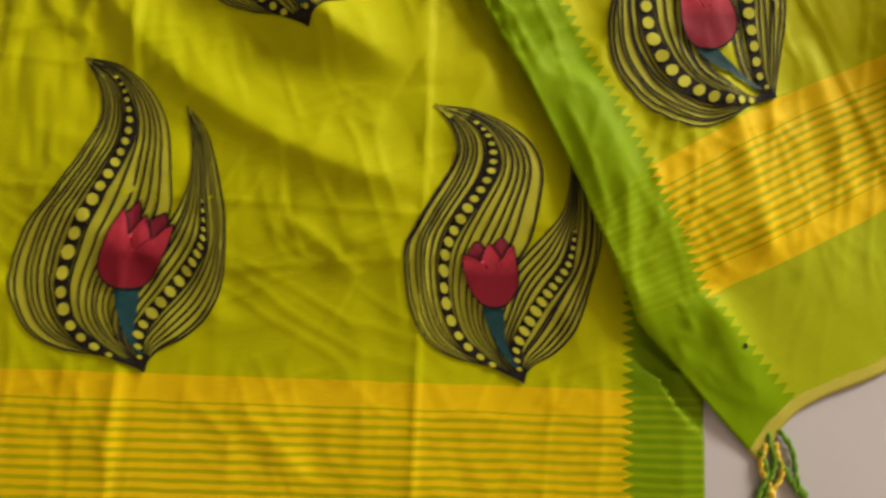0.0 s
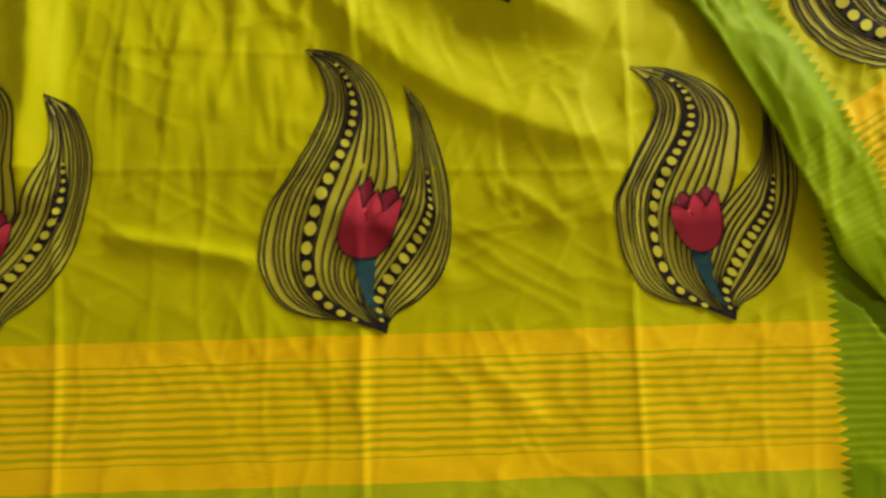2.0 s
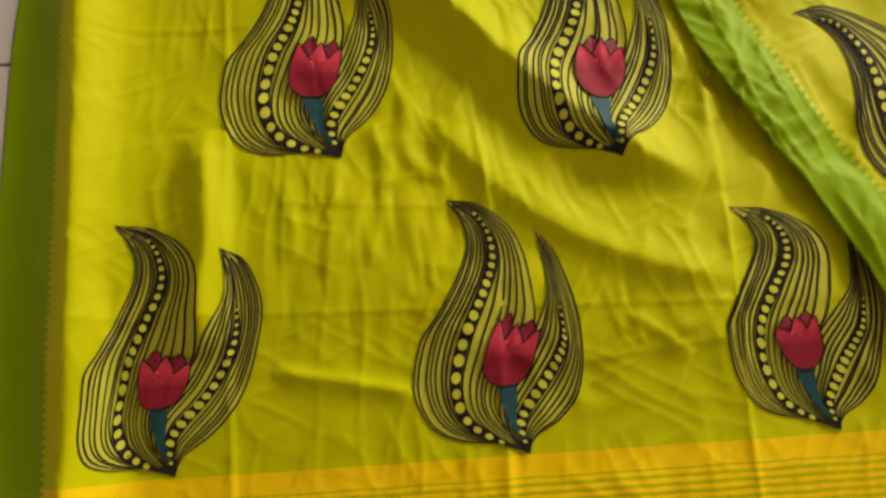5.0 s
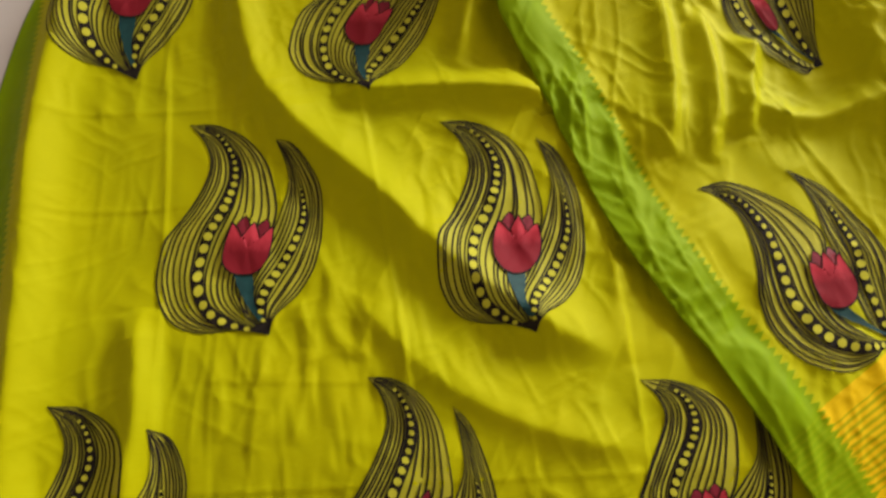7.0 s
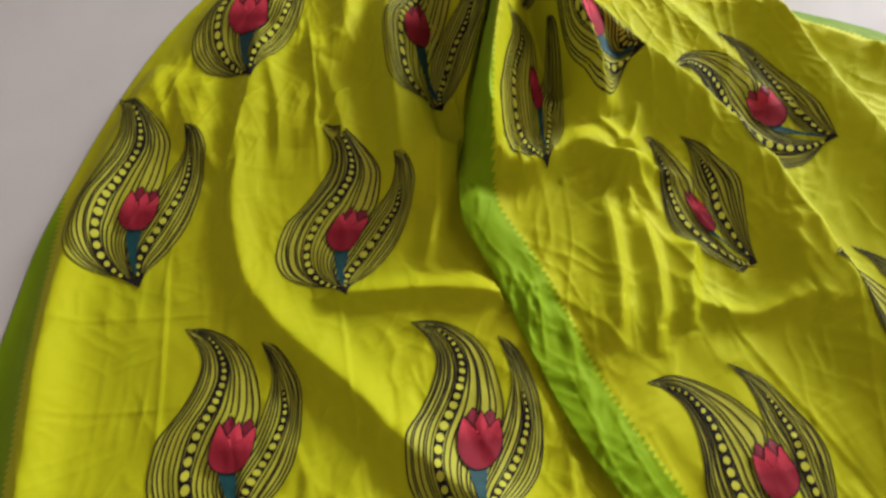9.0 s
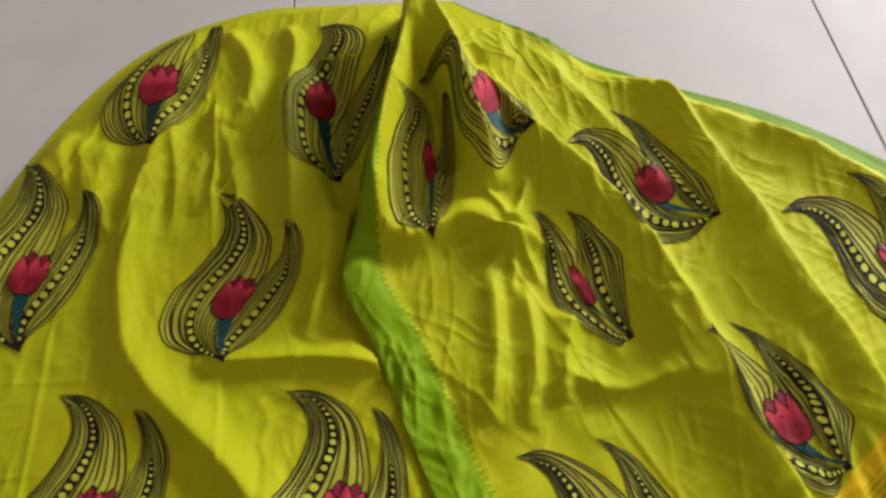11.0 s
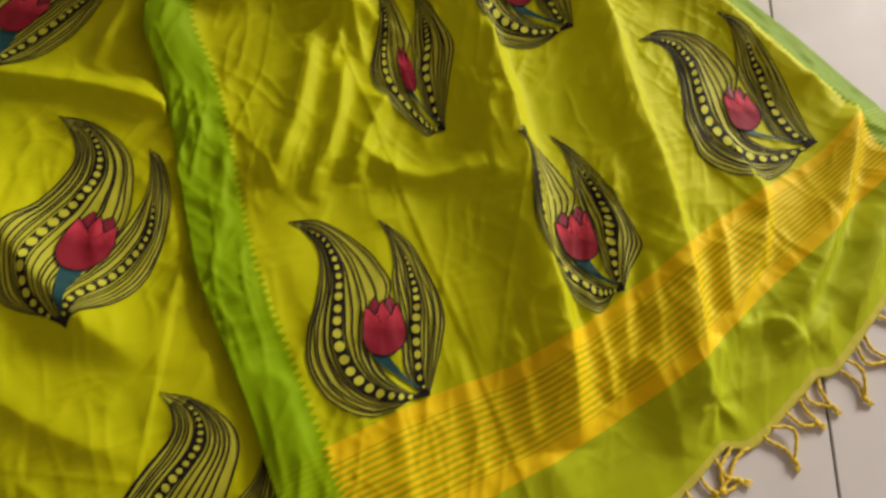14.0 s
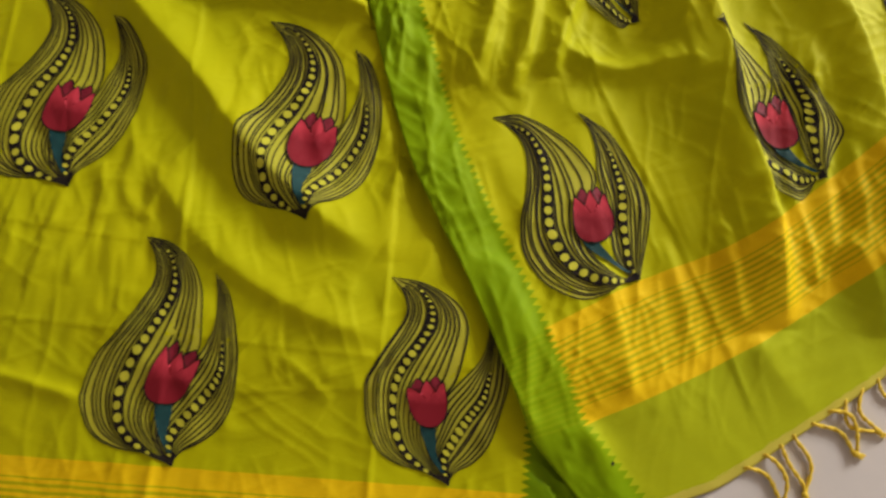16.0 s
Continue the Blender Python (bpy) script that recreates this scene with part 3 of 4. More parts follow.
UPRIGHT = drawing(
    (415, 960), 0.001,
    ((415, 960), (310, 38), (590, 178), (65, 690), (716, 430), (230, 905), (430, 485), (395, 716), (318, 630), (505, 600)),
    ([(310, 38), (338, 120), (333, 230), (270, 350), (180, 470), (100, 560), (65, 690), (85, 780), (140, 860), (230, 905), (340, 925), (415, 960)],
     [(310, 38), (385, 95), (415, 180), (408, 290), (345, 420), (262, 560), (230, 660), (225, 720), (240, 790), (272, 850), (330, 905), (415, 960)],
     [(310, 38), (400, 60), (480, 140), (525, 240), (535, 350), (528, 480), (470, 600), (405, 680), (370, 760), (372, 830), (390, 890), (415, 960)]),
    ([(590, 178), (650, 220), (700, 330), (716, 430), (690, 590), (640, 720), (560, 820), (470, 890), (415, 960)],
     [(590, 178), (620, 260), (640, 380), (640, 490), (600, 590), (540, 690), (482, 770), (432, 850), (415, 960)],
     [(590, 178), (603, 280), (598, 360), (560, 450), (508, 550), (432, 690), (380, 790), (378, 880), (415, 960)]),
    ([(365, 932), (405, 922), (428, 900), (448, 908), (420, 968)],))
DROOPING = drawing(
    (705, 830), 0.000866,
    ((705, 830), (25, 90), (420, 48), (160, 600), (755, 500), (330, 890), (465, 415), (468, 668), (380, 550), (580, 560)),
    ([(25, 90), (110, 130), (165, 190), (190, 290), (185, 430), (160, 560), (175, 700), (250, 820), (350, 890), (440, 915), (540, 895), (620, 850), (705, 830)],
     [(25, 90), (170, 140), (230, 210), (268, 300), (278, 400), (282, 500), (292, 590), (335, 705), (385, 765), (440, 805), (500, 832), (590, 840), (705, 830)],
     [(25, 90), (140, 68), (250, 100), (360, 170), (440, 250), (500, 345), (480, 450), (440, 560), (450, 680), (520, 770), (600, 815), (650, 826), (705, 830)]),
    ([(420, 48), (500, 90), (580, 150), (650, 260), (720, 390), (752, 500), (745, 620), (725, 730), (705, 830)],
     [(420, 48), (500, 130), (560, 220), (590, 300), (615, 380), (628, 470), (630, 570), (640, 670), (655, 760), (705, 830)],
     [(420, 48), (480, 130), (505, 230), (510, 330), (530, 420), (560, 520), (570, 630), (580, 720), (640, 802), (705, 830)]),
    ([(620, 838), (660, 815), (690, 800), (712, 828), (650, 845)],))


# the tulip by itself, in hundredths of its width, its foot at (0, 0)
TULIP_ART = {"anchors": np.array([(-36, 108), (2, 110), (38, 102), (-50, 40), (50, 40), (0, 0)]) / 100.0}
FRONT = np.vstack([spline([(-38, 108), (-45, 82), (-50, 48), (-46, 24), (-28, 5), (0, 0), (28, 5), (46, 24), (50, 48), (45, 80), (40, 103)], 30),
                   [(30, 95), (20, 76), (12, 92), (2, 110), (-8, 94), (-16, 78), (-27, 96)]]) / 100.0
BEHIND = [np.array(q) / 100.0 for q in ([(-32, 100), (-26, 112), (-17, 123), (-8, 112), (-4, 96), (-16, 72)], [(5, 98), (14, 110), (24, 118), (31, 108), (34, 92), (20, 70)])]


class Painter:
    """Lays drawn shapes on a cloth: a soft stretch of the drawing to its anchors, at the height of the cloth under it."""

    def __init__(self, anchors, height, seed, art):
        self.src = art["anchors"]
        n = len(self.src)
        K = self.bend(self.src)
        L = np.zeros((n + 3, n + 3))
        L[:n, :n], L[:n, n], L[:n, n + 1:] = K + 0.004 * np.eye(n), 1, self.src
        L[n, :n], L[n + 1:, :n] = 1, self.src.T
        self.W = np.linalg.solve(L, np.vstack([np.array(anchors), np.zeros((3, 2))]))
        self.height, self.rng = height, np.random.default_rng(seed)

    def bend(self, q):
        r2 = ((q[:, None, :] - self.src[None, :, :]) ** 2).sum(-1)
        return np.where(r2 > 1e-12, r2 * np.log(r2 + 1e-12), 0)

    def lay(self, q, lift):
        q = np.asarray(q, float)
        w = np.hstack([self.bend(q), np.ones((len(q), 1)), q]) @ self.W
        z = self.height(w[:, 0], w[:, 1])
        return np.column_stack([w, z + lift])

    def ruled(self, a, b, lift, cross=9):
        q = np.array([a * (1 - s) + b * s for s in np.linspace(0, 1, cross)]).reshape(-1, 2)
        return self.lay(q, lift), grid_faces(cross, len(a)), q

    def stroke(self, line, width, lift):
        t = np.gradient(line, axis=0)
        t /= np.linalg.norm(t, axis=1)[:, None] + 1e-9
        nrm = np.stack([-t[:, 1], t[:, 0]], 1) * np.asarray(width).reshape(-1, 1) / 2
        return self.lay(np.vstack([line - nrm, line + nrm]), lift), grid_faces(2, len(line))

    def disc(self, c, r, lift, sides=12):
        a = np.linspace(0, 2 * math.pi, sides, endpoint=False)
        q = np.vstack([[c], c + r * np.stack([np.cos(a), np.sin(a)], 1)])
        return self.lay(q, lift), [(0, k + 1, (k + 1) % sides + 1) for k in range(sides)]

    def shape(self, outline, lift, rings=5, per=4):
        q = np.vstack([np.linspace(outline[i], outline[(i + 1) % len(outline)], per, endpoint=False) for i in range(len(outline))])
        c = outline.mean(0)
        n = len(q)
        P = np.vstack([[c]] + [c + (q - c) * k / rings for k in range(1, rings + 1)])
        F = [(0, 1 + k, 1 + (k + 1) % n) for k in range(n)]
        for r in range(rings - 1):
            for k in range(n):
                F.append((1 + r * n + k, 1 + (r + 1) * n + k, 1 + (r + 1) * n + (k + 1) % n, 1 + r * n + (k + 1) % n))
        return self.lay(P, lift), F, P


class Heap:
    """Collects pieces of one mesh."""

    def __init__(self):
        self.v, self.f, self.n = [], [], 0

    def add(self, v, f):
        self.v.append(np.asarray(v))
        self.f.extend([tuple(int(i) + self.n for i in q) for q in f])
        self.n += len(v)

    def mesh(self, name, mat, weld=False):
        v, f = np.vstack(self.v), self.f
        if weld:
            _, keep, back = np.unique(np.round(v, 6), axis=0, return_index=True, return_inverse=True)
            v, back = v[keep], back.ravel()
            f = [tuple(dict.fromkeys(int(back[i]) for i in q)) for q in f]
            f = [q for q in f if len(q) > 2]
        return mesh_of(name, v, f, mat)


def painted_motif(height, seed, root, tip, tip2, bellies, heel, flower, bloom, art=UPRIGHT):
    """One painted leaf pair with its tulip. flower: the hollow for it between the leaves; bloom: three petal tips, left, right and foot of the tulip."""
    p = Painter((root, tip, tip2, *bellies, heel, *flower), height, seed, art)
    (lo_, lm, li), (ro, rm, ri) = art["tall"], art["short"]
    wash = Heap()
    for a, b in ((lo_, lm), (lm, li), (ri, rm), (rm, ro)):
        wash.add(*p.ruled(a, b, 0.0007)[:2])
    motif = part("painted_motif", wash.mesh("painted_motif", TINT, True), saree, "black-lined twin leaf painted round a red tulip")
    ink = Heap()
    s40 = np.linspace(0, 1, 40)
    for a, b, count in ((lo_, lm, 8), (lm, li, 7), (ri, rm, 6), (rm, ro, 7)):
        for k in range(count + 1):
            f = k / count + (0.02 * p.rng.normal() if 0 < k < count else 0)
            # lines start and end at their own places along the leaf
            first = 0 if k in (0, count) else int(p.rng.integers(0, 4))
            wob = 0.0035 * np.sin(s40 * p.rng.uniform(5, 12) + p.rng.uniform(0, 6))[:, None] * np.sin(math.pi * s40)[:, None]
            line = a * (1 - f) + b * f + (wob if 0 < k < count else 0)
            w = p.rng.uniform(0.0046, 0.0066) * (0.55 + 0.6 * np.sin(math.pi * np.clip(s40 * 1.05, 0, 1)) + 0.25 * s40)
            w = np.minimum(w, 0.0010 + (0.34 + 0.60 * np.exp(-13 * s40)) * np.linalg.norm(b - a, axis=1) / count)
            ink.add(*p.stroke(line[first:], w[first:], 0.0016))
    for mid, wide, a, b, k in ((lm, 0.044, lo_, li, 3), (rm, 0.036, ri, ro, 9)):
        w = wide * np.clip(0.12 + 1.9 * np.sin(math.pi * np.clip(s40 * 0.9 + 0.03, 0, 1)), 0.1, 1)
        w = np.minimum(w, 0.004 + 0.30 * np.linalg.norm(b - a, axis=1)) * np.clip((np.arange(40) - k + 0.5) / 7, 0.05, 1)
        ink.add(*p.stroke(mid[k:], w[k:], 0.0022))
    for cap in art["caps"]:
        ink.add(*p.shape(cap, 0.0022, 3)[:2])
    tagged(part("linework", ink.mesh("linework", INK), motif, "fine black ink lines"), kind="stuff")
    dots = Heap()
    for mid, big, start in ((lm, 0.0175, 0.10), (rm, 0.0145, 0.26)):
        d = np.concatenate([[0], np.cumsum(np.linalg.norm(np.diff(mid, axis=0), axis=1))])
        at = d[-1] * start
        while at < d[-1] * 0.955:
            f = at / d[-1]
            g = min(1.0, max(0.0, (f - start) / (0.98 - start)))
            r = big * (0.32 + 0.78 * math.sin(math.pi * g ** 1.35) ** 0.9) * p.rng.uniform(0.88, 1.1)
            c = np.array([np.interp(at, d, mid[:, 0]), np.interp(at, d, mid[:, 1])])
            dots.add(*p.disc(c, r, 0.0036))
            at += r * 2 + 0.0145
    tagged(part("dotted_rib", dots.mesh("dotted_rib", DOT), motif, "row of pale yellow dots"), kind="stuff")
    t = Painter(bloom, height, seed + 50, TULIP_ART)
    foot, left, right, base = (np.array(q) for q in (bloom[5], bloom[3], bloom[4], root))
    wide, top = (right - left), 0.5 * foot + 0.25 * (left + right)
    way = spline([top, foot, foot * 0.5 + base * 0.5 - 0.10 * wide, foot * 0.2 + base * 0.80], 16)
    half = np.interp(np.linspace(0, 1, 16), (0, 0.35, 0.6, 1), (0.21, 0.18, 0.10, 0.06))[:, None] * wide
    q = np.vstack([way + half * k for k in (-1, -0.33, 0.33, 1)])
    part("stem", mesh_of("stem", np.column_stack([q, height(q[:, 0], q[:, 1]) + 0.0028]), grid_faces(4, 16), STEM), motif, "teal painted stem")
    back = Heap()
    for pts in BEHIND:
        back.add(*t.shape(pts, 0.0034, 3)[:2])
    part("back_petals", back.mesh("back_petals", PETAL), motif, "dark crimson back petals")
    v, f, q = t.shape(FRONT, 0.0038, 6, 2)
    uv = (q - FRONT.min(0)) / (FRONT.max(0) - FRONT.min(0))
    part("tulip", mesh_of("tulip", v, f, TULIP, uv), motif, "crimson painted tulip with three pointed petals")
    rim = Heap()
    for pts in (FRONT, *BEHIND):
        edge = np.vstack([np.linspace(pts[i], pts[(i + 1) % len(pts)], 3, endpoint=False) for i in range(len(pts))] + [pts[:1]])
        rim.add(*t.stroke(edge, 0.026, 0.0043 if pts is FRONT else 0.0036))
    part("tulip_outline", rim.mesh("tulip_outline", INK), motif, "thin dark outline")


STEP = 0.003
GX, GY = np.meshgrid(np.arange(-0.36, 1.85, STEP), np.arange(-0.42, 1.66, STEP), indexing="ij")
TABLES = {"lower": lower_height(GX, GY), "upper": upper_height(GX, GY)[0]}


def sampled(name, x, y):
    table = TABLES[name]
    gx = np.clip((x + 0.36) / STEP, 0, table.shape[0] - 2)
    gy = np.clip((y + 0.42) / STEP, 0, table.shape[1] - 2)
    i, j = gx.astype(int), gy.astype(int)
    fx, fy = gx - i, gy - j
    return (table[i, j] * (1 - fx) + table[i + 1, j] * fx) * (1 - fy) + (table[i, j + 1] * (1 - fx) + table[i + 1, j + 1] * fx) * fy


def on_lower(x, y):
    return sampled("lower", x, y)


def on_upper(x, y):
    return sampled("upper", x, y)


painted_motif(on_lower, 0, root=(-0.098, 0.004), tip=(-0.164, 0.300), tip2=(-0.035, 0.262), bellies=((-0.192, 0.074), (0.010, 0.179)), heel=(-0.167, 0.014),
              flower=((-0.104, 0.151), (-0.119, 0.081), (-0.135, 0.109), (-0.077, 0.107)),
              bloom=((-0.129, 0.139), (-0.102, 0.141), (-0.076, 0.130), (-0.136, 0.098), (-0.081, 0.101), (-0.113, 0.080)))
painted_motif(on_lower, 1, root=(0.314, 0.003), tip=(0.236, 0.307), tip2=(0.342, 0.262), bellies=((0.185, 0.088), (0.387, 0.139)), heel=(0.237, 0.020),
              flower=((0.303, 0.165), (0.285, 0.079), (0.266, 0.115), (0.327, 0.118)),
              bloom=((0.292, 0.159), (0.312, 0.152), (0.337, 0.143), (0.268, 0.107), (0.327, 0.106), (0.295, 0.080)))
painted_motif(on_lower, 2, root=(0.684, 0.005), tip=(0.585, 0.278), tip2=(0.727, 0.239), bellies=((0.567, 0.089), (0.757, 0.131)), heel=(0.615, 0.026),
              flower=((0.650, 0.147), (0.652, 0.075), (0.622, 0.108), (0.677, 0.107)),
              bloom=((0.621, 0.128), (0.645, 0.140), (0.668, 0.138), (0.624, 0.104), (0.677, 0.104), (0.652, 0.076)))
painted_motif(on_lower, 3, root=(0.108, 0.375), tip=(-0.005, 0.694), tip2=(0.120, 0.658), bellies=((-0.042, 0.465), (0.181, 0.575)), heel=(0.018, 0.382),
              flower=((0.085, 0.542), (0.071, 0.462), (0.048, 0.499), (0.111, 0.498)),
              bloom=((0.062, 0.535), (0.090, 0.535), (0.114, 0.527), (0.046, 0.488), (0.109, 0.483), (0.075, 0.459)))
painted_motif(on_lower, 4, root=(0.455, 0.350), tip=(0.357, 0.675), tip2=(0.495, 0.640), bellies=((0.338, 0.438), (0.546, 0.526)), heel=(0.386, 0.368),
              flower=((0.456, 0.519), (0.440, 0.428), (0.411, 0.467), (0.481, 0.469)),
              bloom=((0.428, 0.514), (0.456, 0.520), (0.480, 0.506), (0.414, 0.471), (0.482, 0.469), (0.441, 0.430)))
painted_motif(on_lower, 5, root=(-0.088, 0.777), tip=(-0.166, 1.178), tip2=(-0.023, 1.080), bellies=((-0.219, 0.892), (0.014, 1.015)), heel=(-0.164, 0.810),
              flower=((-0.101, 0.966), (-0.110, 0.882), (-0.134, 0.916), (-0.067, 0.927)),
              bloom=((-0.110, 0.957), (-0.084, 0.955), (-0.064, 0.945), (-0.129, 0.913), (-0.066, 0.906), (-0.103, 0.881)))
painted_motif(on_lower, 6, root=(0.256, 0.726), tip=(0.219, 1.064), tip2=(0.350, 0.982), bellies=((0.142, 0.815), (0.380, 0.915)), heel=(0.189, 0.754),
              flower=((0.274, 0.890), (0.245, 0.808), (0.225, 0.847), (0.295, 0.857)),
              bloom=((0.256, 0.886), (0.277, 0.890), (0.299, 0.873), (0.226, 0.849), (0.285, 0.843), (0.250, 0.811)))
painted_motif(on_lower, 7, root=(0.096, 1.164), tip=(0.063, 1.478), tip2=(0.170, 1.523), bellies=((-0.024, 1.259), (0.199, 1.438)), heel=(0.040, 1.191),
              flower=((0.083, 1.383), (0.085, 1.275), (0.051, 1.325), (0.129, 1.328)),
              bloom=((0.061, 1.376), (0.089, 1.383), (0.119, 1.368), (0.046, 1.323), (0.125, 1.315), (0.086, 1.276)))
painted_motif(on_lower, 8, root=(0.444, 1.098), tip=(0.405, 1.463), tip2=(0.547, 1.412), bellies=((0.348, 1.173), (0.545, 1.285)), heel=(0.383, 1.099),
              flower=((0.423, 1.290), (0.423, 1.173), (0.397, 1.210), (0.449, 1.234)),
              bloom=((0.394, 1.291), (0.410, 1.319), (0.427, 1.325), (0.388, 1.234), (0.438, 1.297), (0.415, 1.227)))
painted_motif(on_upper, 9, root=(0.937, 0.303), tip=(0.714, 0.540), tip2=(0.843, 0.559), bellies=((0.765, 0.361), (0.952, 0.411)), heel=(0.822, 0.272),
              flower=((0.861, 0.432), (0.868, 0.349), (0.834, 0.379), (0.896, 0.394)),
              bloom=((0.840, 0.419), (0.861, 0.432), (0.883, 0.428), (0.839, 0.381), (0.900, 0.385), (0.866, 0.351)), art=DROOPING)
painted_motif(on_upper, 10, root=(1.216, 0.482), tip=(1.039, 0.705), tip2=(1.106, 0.745), bellies=((1.077, 0.546), (1.247, 0.559)), heel=(1.161, 0.449),
              flower=((1.135, 0.613), (1.160, 0.529), (1.108, 0.554), (1.178, 0.579)),
              bloom=((1.114, 0.585), (1.138, 0.605), (1.161, 0.610), (1.125, 0.550), (1.181, 0.558), (1.157, 0.528)), art=DROOPING)
painted_motif(on_upper, 11, root=(1.575, 0.793), tip=(1.267, 0.959), tip2=(1.405, 1.026), bellies=((1.348, 0.771), (1.535, 0.876)), heel=(1.449, 0.703),
              flower=((1.433, 0.891), (1.454, 0.797), (1.412, 0.833), (1.485, 0.859)),
              bloom=((1.416, 0.868), (1.437, 0.883), (1.457, 0.876), (1.420, 0.825), (1.481, 0.840), (1.452, 0.801)), art=DROOPING)
painted_motif(on_upper, 12, root=(0.935, 0.722), tip=(0.796, 0.977), tip2=(0.859, 0.974), bellies=((0.810, 0.808), (0.938, 0.865)), heel=(0.878, 0.730),
              flower=((0.859, 0.862), (0.876, 0.786), (0.850, 0.822), (0.882, 0.823)),
              bloom=((0.848, 0.860), (0.854, 0.867), (0.864, 0.858), (0.856, 0.821), (0.882, 0.812), (0.875, 0.788)), art=DROOPING)
painted_motif(on_upper, 13, root=(1.141, 0.949), tip=(0.890, 1.139), tip2=(0.989, 1.213), bellies=((0.965, 0.947), (1.128, 1.020)), heel=(1.041, 0.904),
              flower=((1.024, 1.076), (1.057, 0.990), (1.007, 1.035), (1.070, 1.039)),
              bloom=((1.008, 1.056), (1.027, 1.066), (1.050, 1.068), (1.012, 1.023), (1.074, 1.029), (1.049, 0.994)), art=DROOPING)
painted_motif(on_upper, 14, root=(0.612, 0.923), tip=(0.568, 1.188), tip2=(0.651, 1.222), bellies=((0.540, 0.987), (0.663, 1.069)), heel=(0.571, 0.935),
              flower=((0.598, 1.105), (0.609, 1.010), (0.586, 1.053), (0.619, 1.068)),
              bloom=((0.610, 1.129), (0.616, 1.140), (0.624, 1.137), (0.607, 1.083), (0.630, 1.095), (0.618, 1.047)))
painted_motif(on_upper, 15, root=(0.815, 1.137), tip=(0.607, 1.247), tip2=(0.668, 1.309), bellies=((0.708, 1.061), (0.790, 1.260)), heel=(0.761, 1.073),
              flower=((0.724, 1.277), (0.749, 1.184), (0.705, 1.187), (0.766, 1.216)),
              bloom=((0.701, 1.177), (0.719, 1.256), (0.743, 1.316), (0.707, 1.138), (0.762, 1.224), (0.739, 1.171)))

# a stray ink spot by the border, and the rim of one more leaf that turns under the far edge
spot = Heap()
spot_at = np.array([0.905, 0.048])
ring = np.linspace(0, 2 * math.pi, 10, endpoint=False)
q = np.vstack([[spot_at], spot_at + 0.0022 * np.stack([np.cos(ring), 1.3 * np.sin(ring)], 1)])
spot.add(np.column_stack([q, on_upper(q[:, 0], q[:, 1]) + 0.0015]), [(0, i + 1, (i + 1) % 10 + 1) for i in range(10)])
part("ink_spot", spot.mesh("ink_spot", INK), saree, "tiny black ink spot")
rim_line = spline([(0.825, 1.447), (0.86, 1.436), (0.895, 1.412), (0.935, 1.385)], 30)
rim_heap = Heap()
for off in (0.0, 0.008, 0.015):
    q = np.vstack([rim_line - (0, off + 0.0013), rim_line - (0, off)])
    rim_heap.add(np.column_stack([q, on_upper(q[:, 0], q[:, 1]) + 0.0018]), grid_faces(2, 30))
tagged(part("leaf_rim", rim_heap.mesh("leaf_rim", INK), saree, "black leaf rim at the folded edge"), kind="stuff")

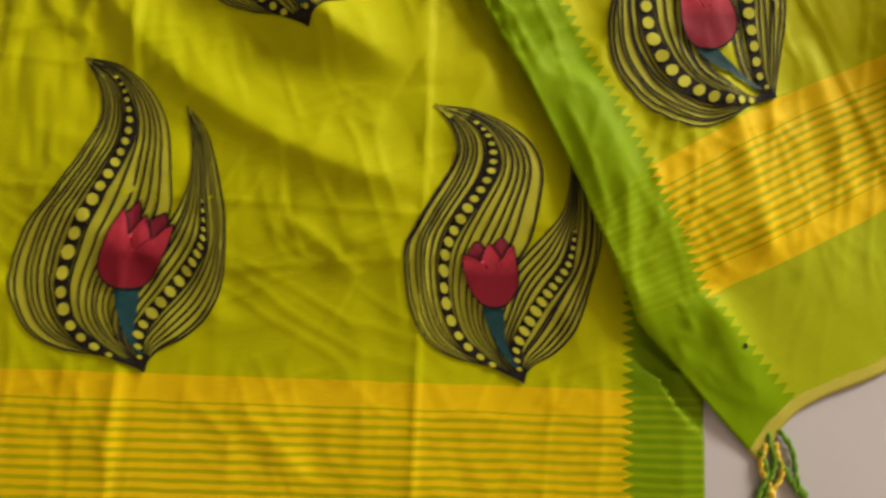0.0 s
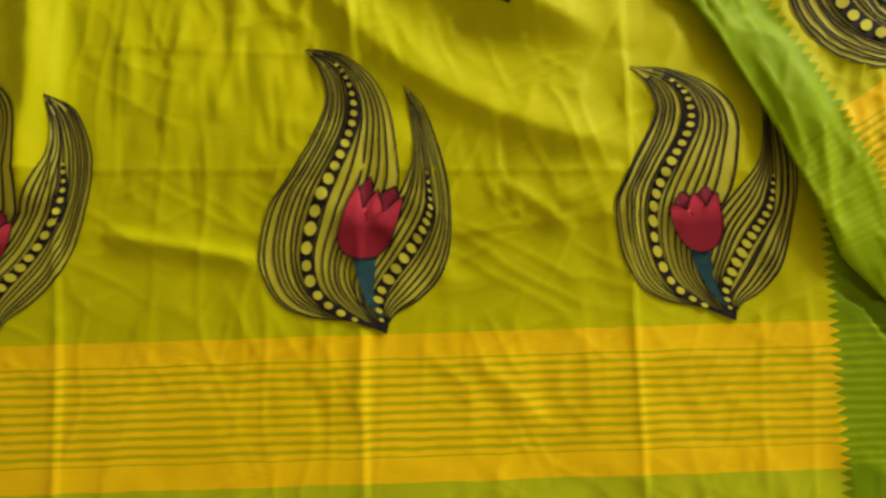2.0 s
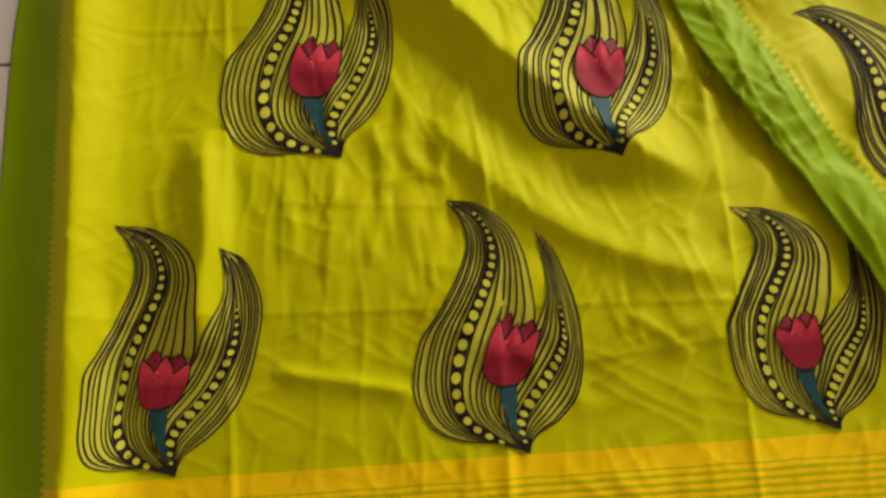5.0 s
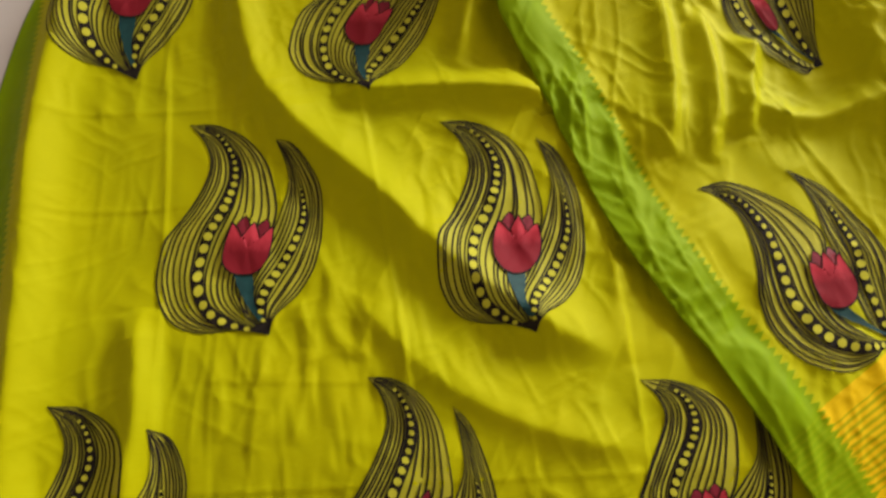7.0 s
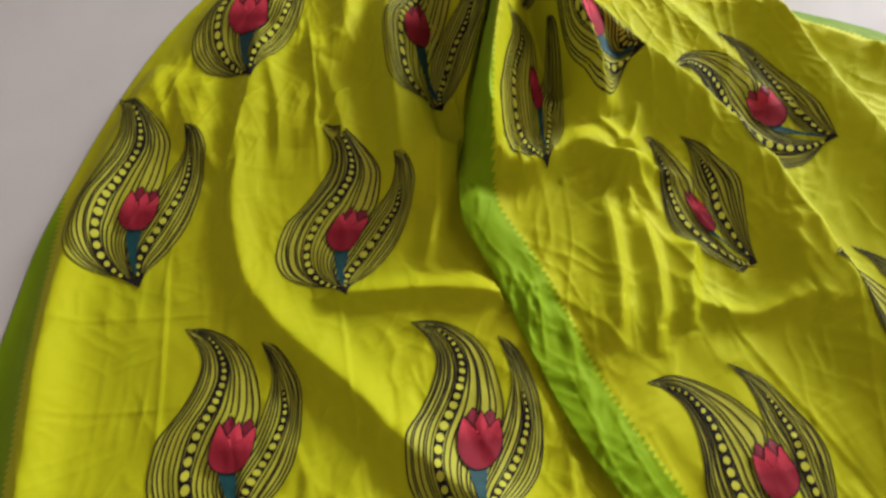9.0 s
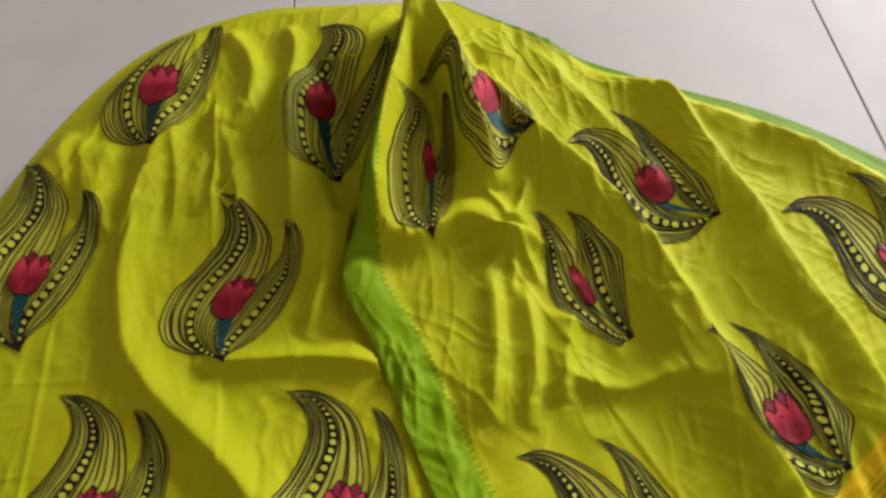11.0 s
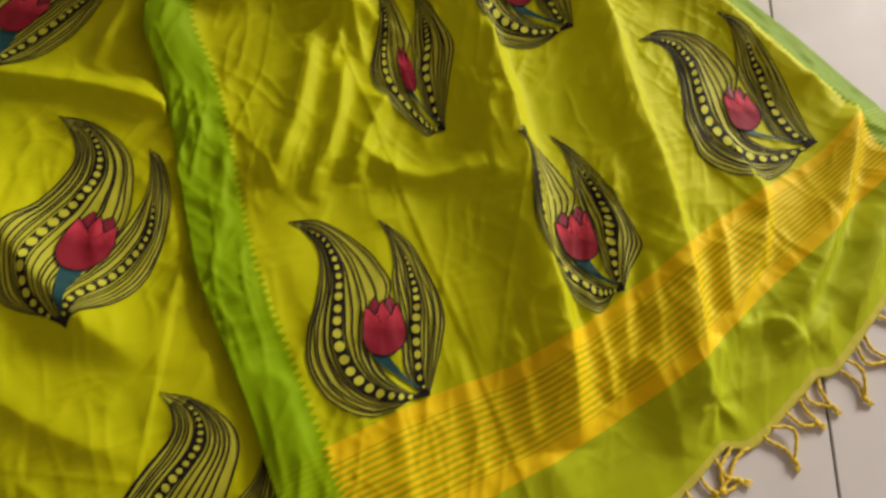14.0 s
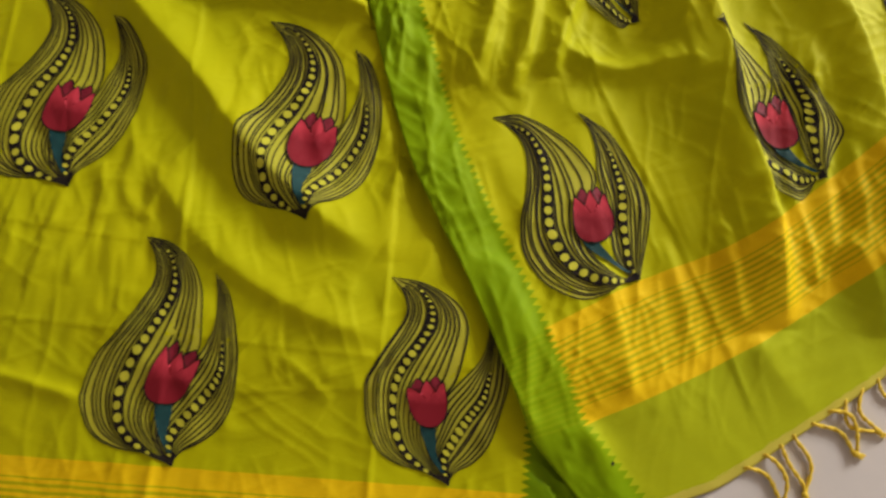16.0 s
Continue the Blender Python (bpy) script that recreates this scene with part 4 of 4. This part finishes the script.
# ---- tassels along the free end of the upper layer ----
trng = np.random.default_rng(3)
for i, k in enumerate([2, 5, 9, *np.linspace(64, 314, 16)]):
    j = int(k)
    p0 = BOT[j]
    t = BOT[min(j + 3, 319)] - BOT[max(j - 3, 0)]
    t /= np.linalg.norm(t)
    out = np.array([t[1], -t[0]])
    if i < 3:
        # the corner's own tassels hang straight away from the border
        out = np.array([(-0.35, -0.94), (0.05, -1.0), (0.30, -0.95)][i])
        t = np.array([-out[1], out[0]]) * 0.5
    green = i in (0, 2) or i > 17
    V = Heap()
    # two twisted cords leave the hem a thumb apart, wander over the tiles and are knotted together near their ends
    span = trng.uniform(0.009, 0.016)
    length = trng.uniform(0.040, 0.074)
    side = trng.uniform(-0.55, 0.55)
    bow = trng.uniform(-0.022, 0.022)
    tip = p0 + out * length * math.cos(side) + t * length * math.sin(side)
    across = np.array([-(tip - p0)[1], (tip - p0)[0]]) / length
    for sgn in (-1, 1):
        foot = p0 + t * sgn * span - out * 0.006
        own = bow + sgn * trng.uniform(-0.002, 0.012)
        path = []
        for s in np.linspace(0, 1, 20):
            q = foot * (1 - s) + tip * s + across * own * math.sin(math.pi * s) + across * 0.0025 * math.sin(7 * s + 2.3 * i + sgn)
            path.append((q, 0.0046 + 0.006 * math.sin(math.pi * s) * (sgn > 0 and bow > 0.008)))
        for strand in (0, 1):
            pts = []
            for n_, (q, h) in enumerate(path):
                ph = n_ * 0.9 + math.pi * strand
                pts.append((q[0] + across[0] * 0.0012 * math.cos(ph), q[1] + across[1] * 0.0012 * math.cos(ph), h + 0.0012 * math.sin(ph)))
            V.add(*tube(pts, 0.0023, 6))
    tail = (tip - p0) / length
    turn = trng.uniform(-0.6, 0.6)
    tail = np.array([tail[0] * math.cos(turn) - tail[1] * math.sin(turn), tail[0] * math.sin(turn) + tail[1] * math.cos(turn)])
    V.add(*tube([tuple(tip + tail * d) + (0.0054,) for d in (-0.006, -0.0025, 0.0025, 0.005)], 0.0047, 8))
    frayed = trng.uniform(0.008, 0.016)
    for spread in (-0.0022, 0.0, 0.0022):
        V.add(*tube([tuple(tip + tail * d + across * spread * (1 + 60 * d)) + (0.0040,) for d in (0.003, 0.003 + frayed * 0.5, 0.003 + frayed)], 0.0019, 6))
    part("tassel", V.mesh("tassel", CORD_GREEN if green else CORD), saree, "green knotted cord tassel" if green else "golden knotted cord tassel")

# ---- floor tiles, 1.2 m, joints 4 mm ----
bm = bmesh.new()
box(bm, -0.598, 0.598, -0.598, 0.598, -0.004, 0.0)
bmesh.ops.bevel(bm, geom=[e for e in bm.edges if all(v.co.z > -0.001 for v in e.verts)], offset=0.0012, segments=1, affect="EDGES")
tile_mesh = bpy.data.meshes.new("tile")
bm.to_mesh(tile_mesh)
bm.free()
tile_mesh.materials.append(TILE)
for ix in range(-3, 4):
    for iy in range(-3, 4):
        t = new("tile", tile_mesh)
        t.location = (1.54 + 0.6 + 1.2 * ix, 0.537 + 0.6 + 1.2 * iy, 0.0)
        t.parent = floor
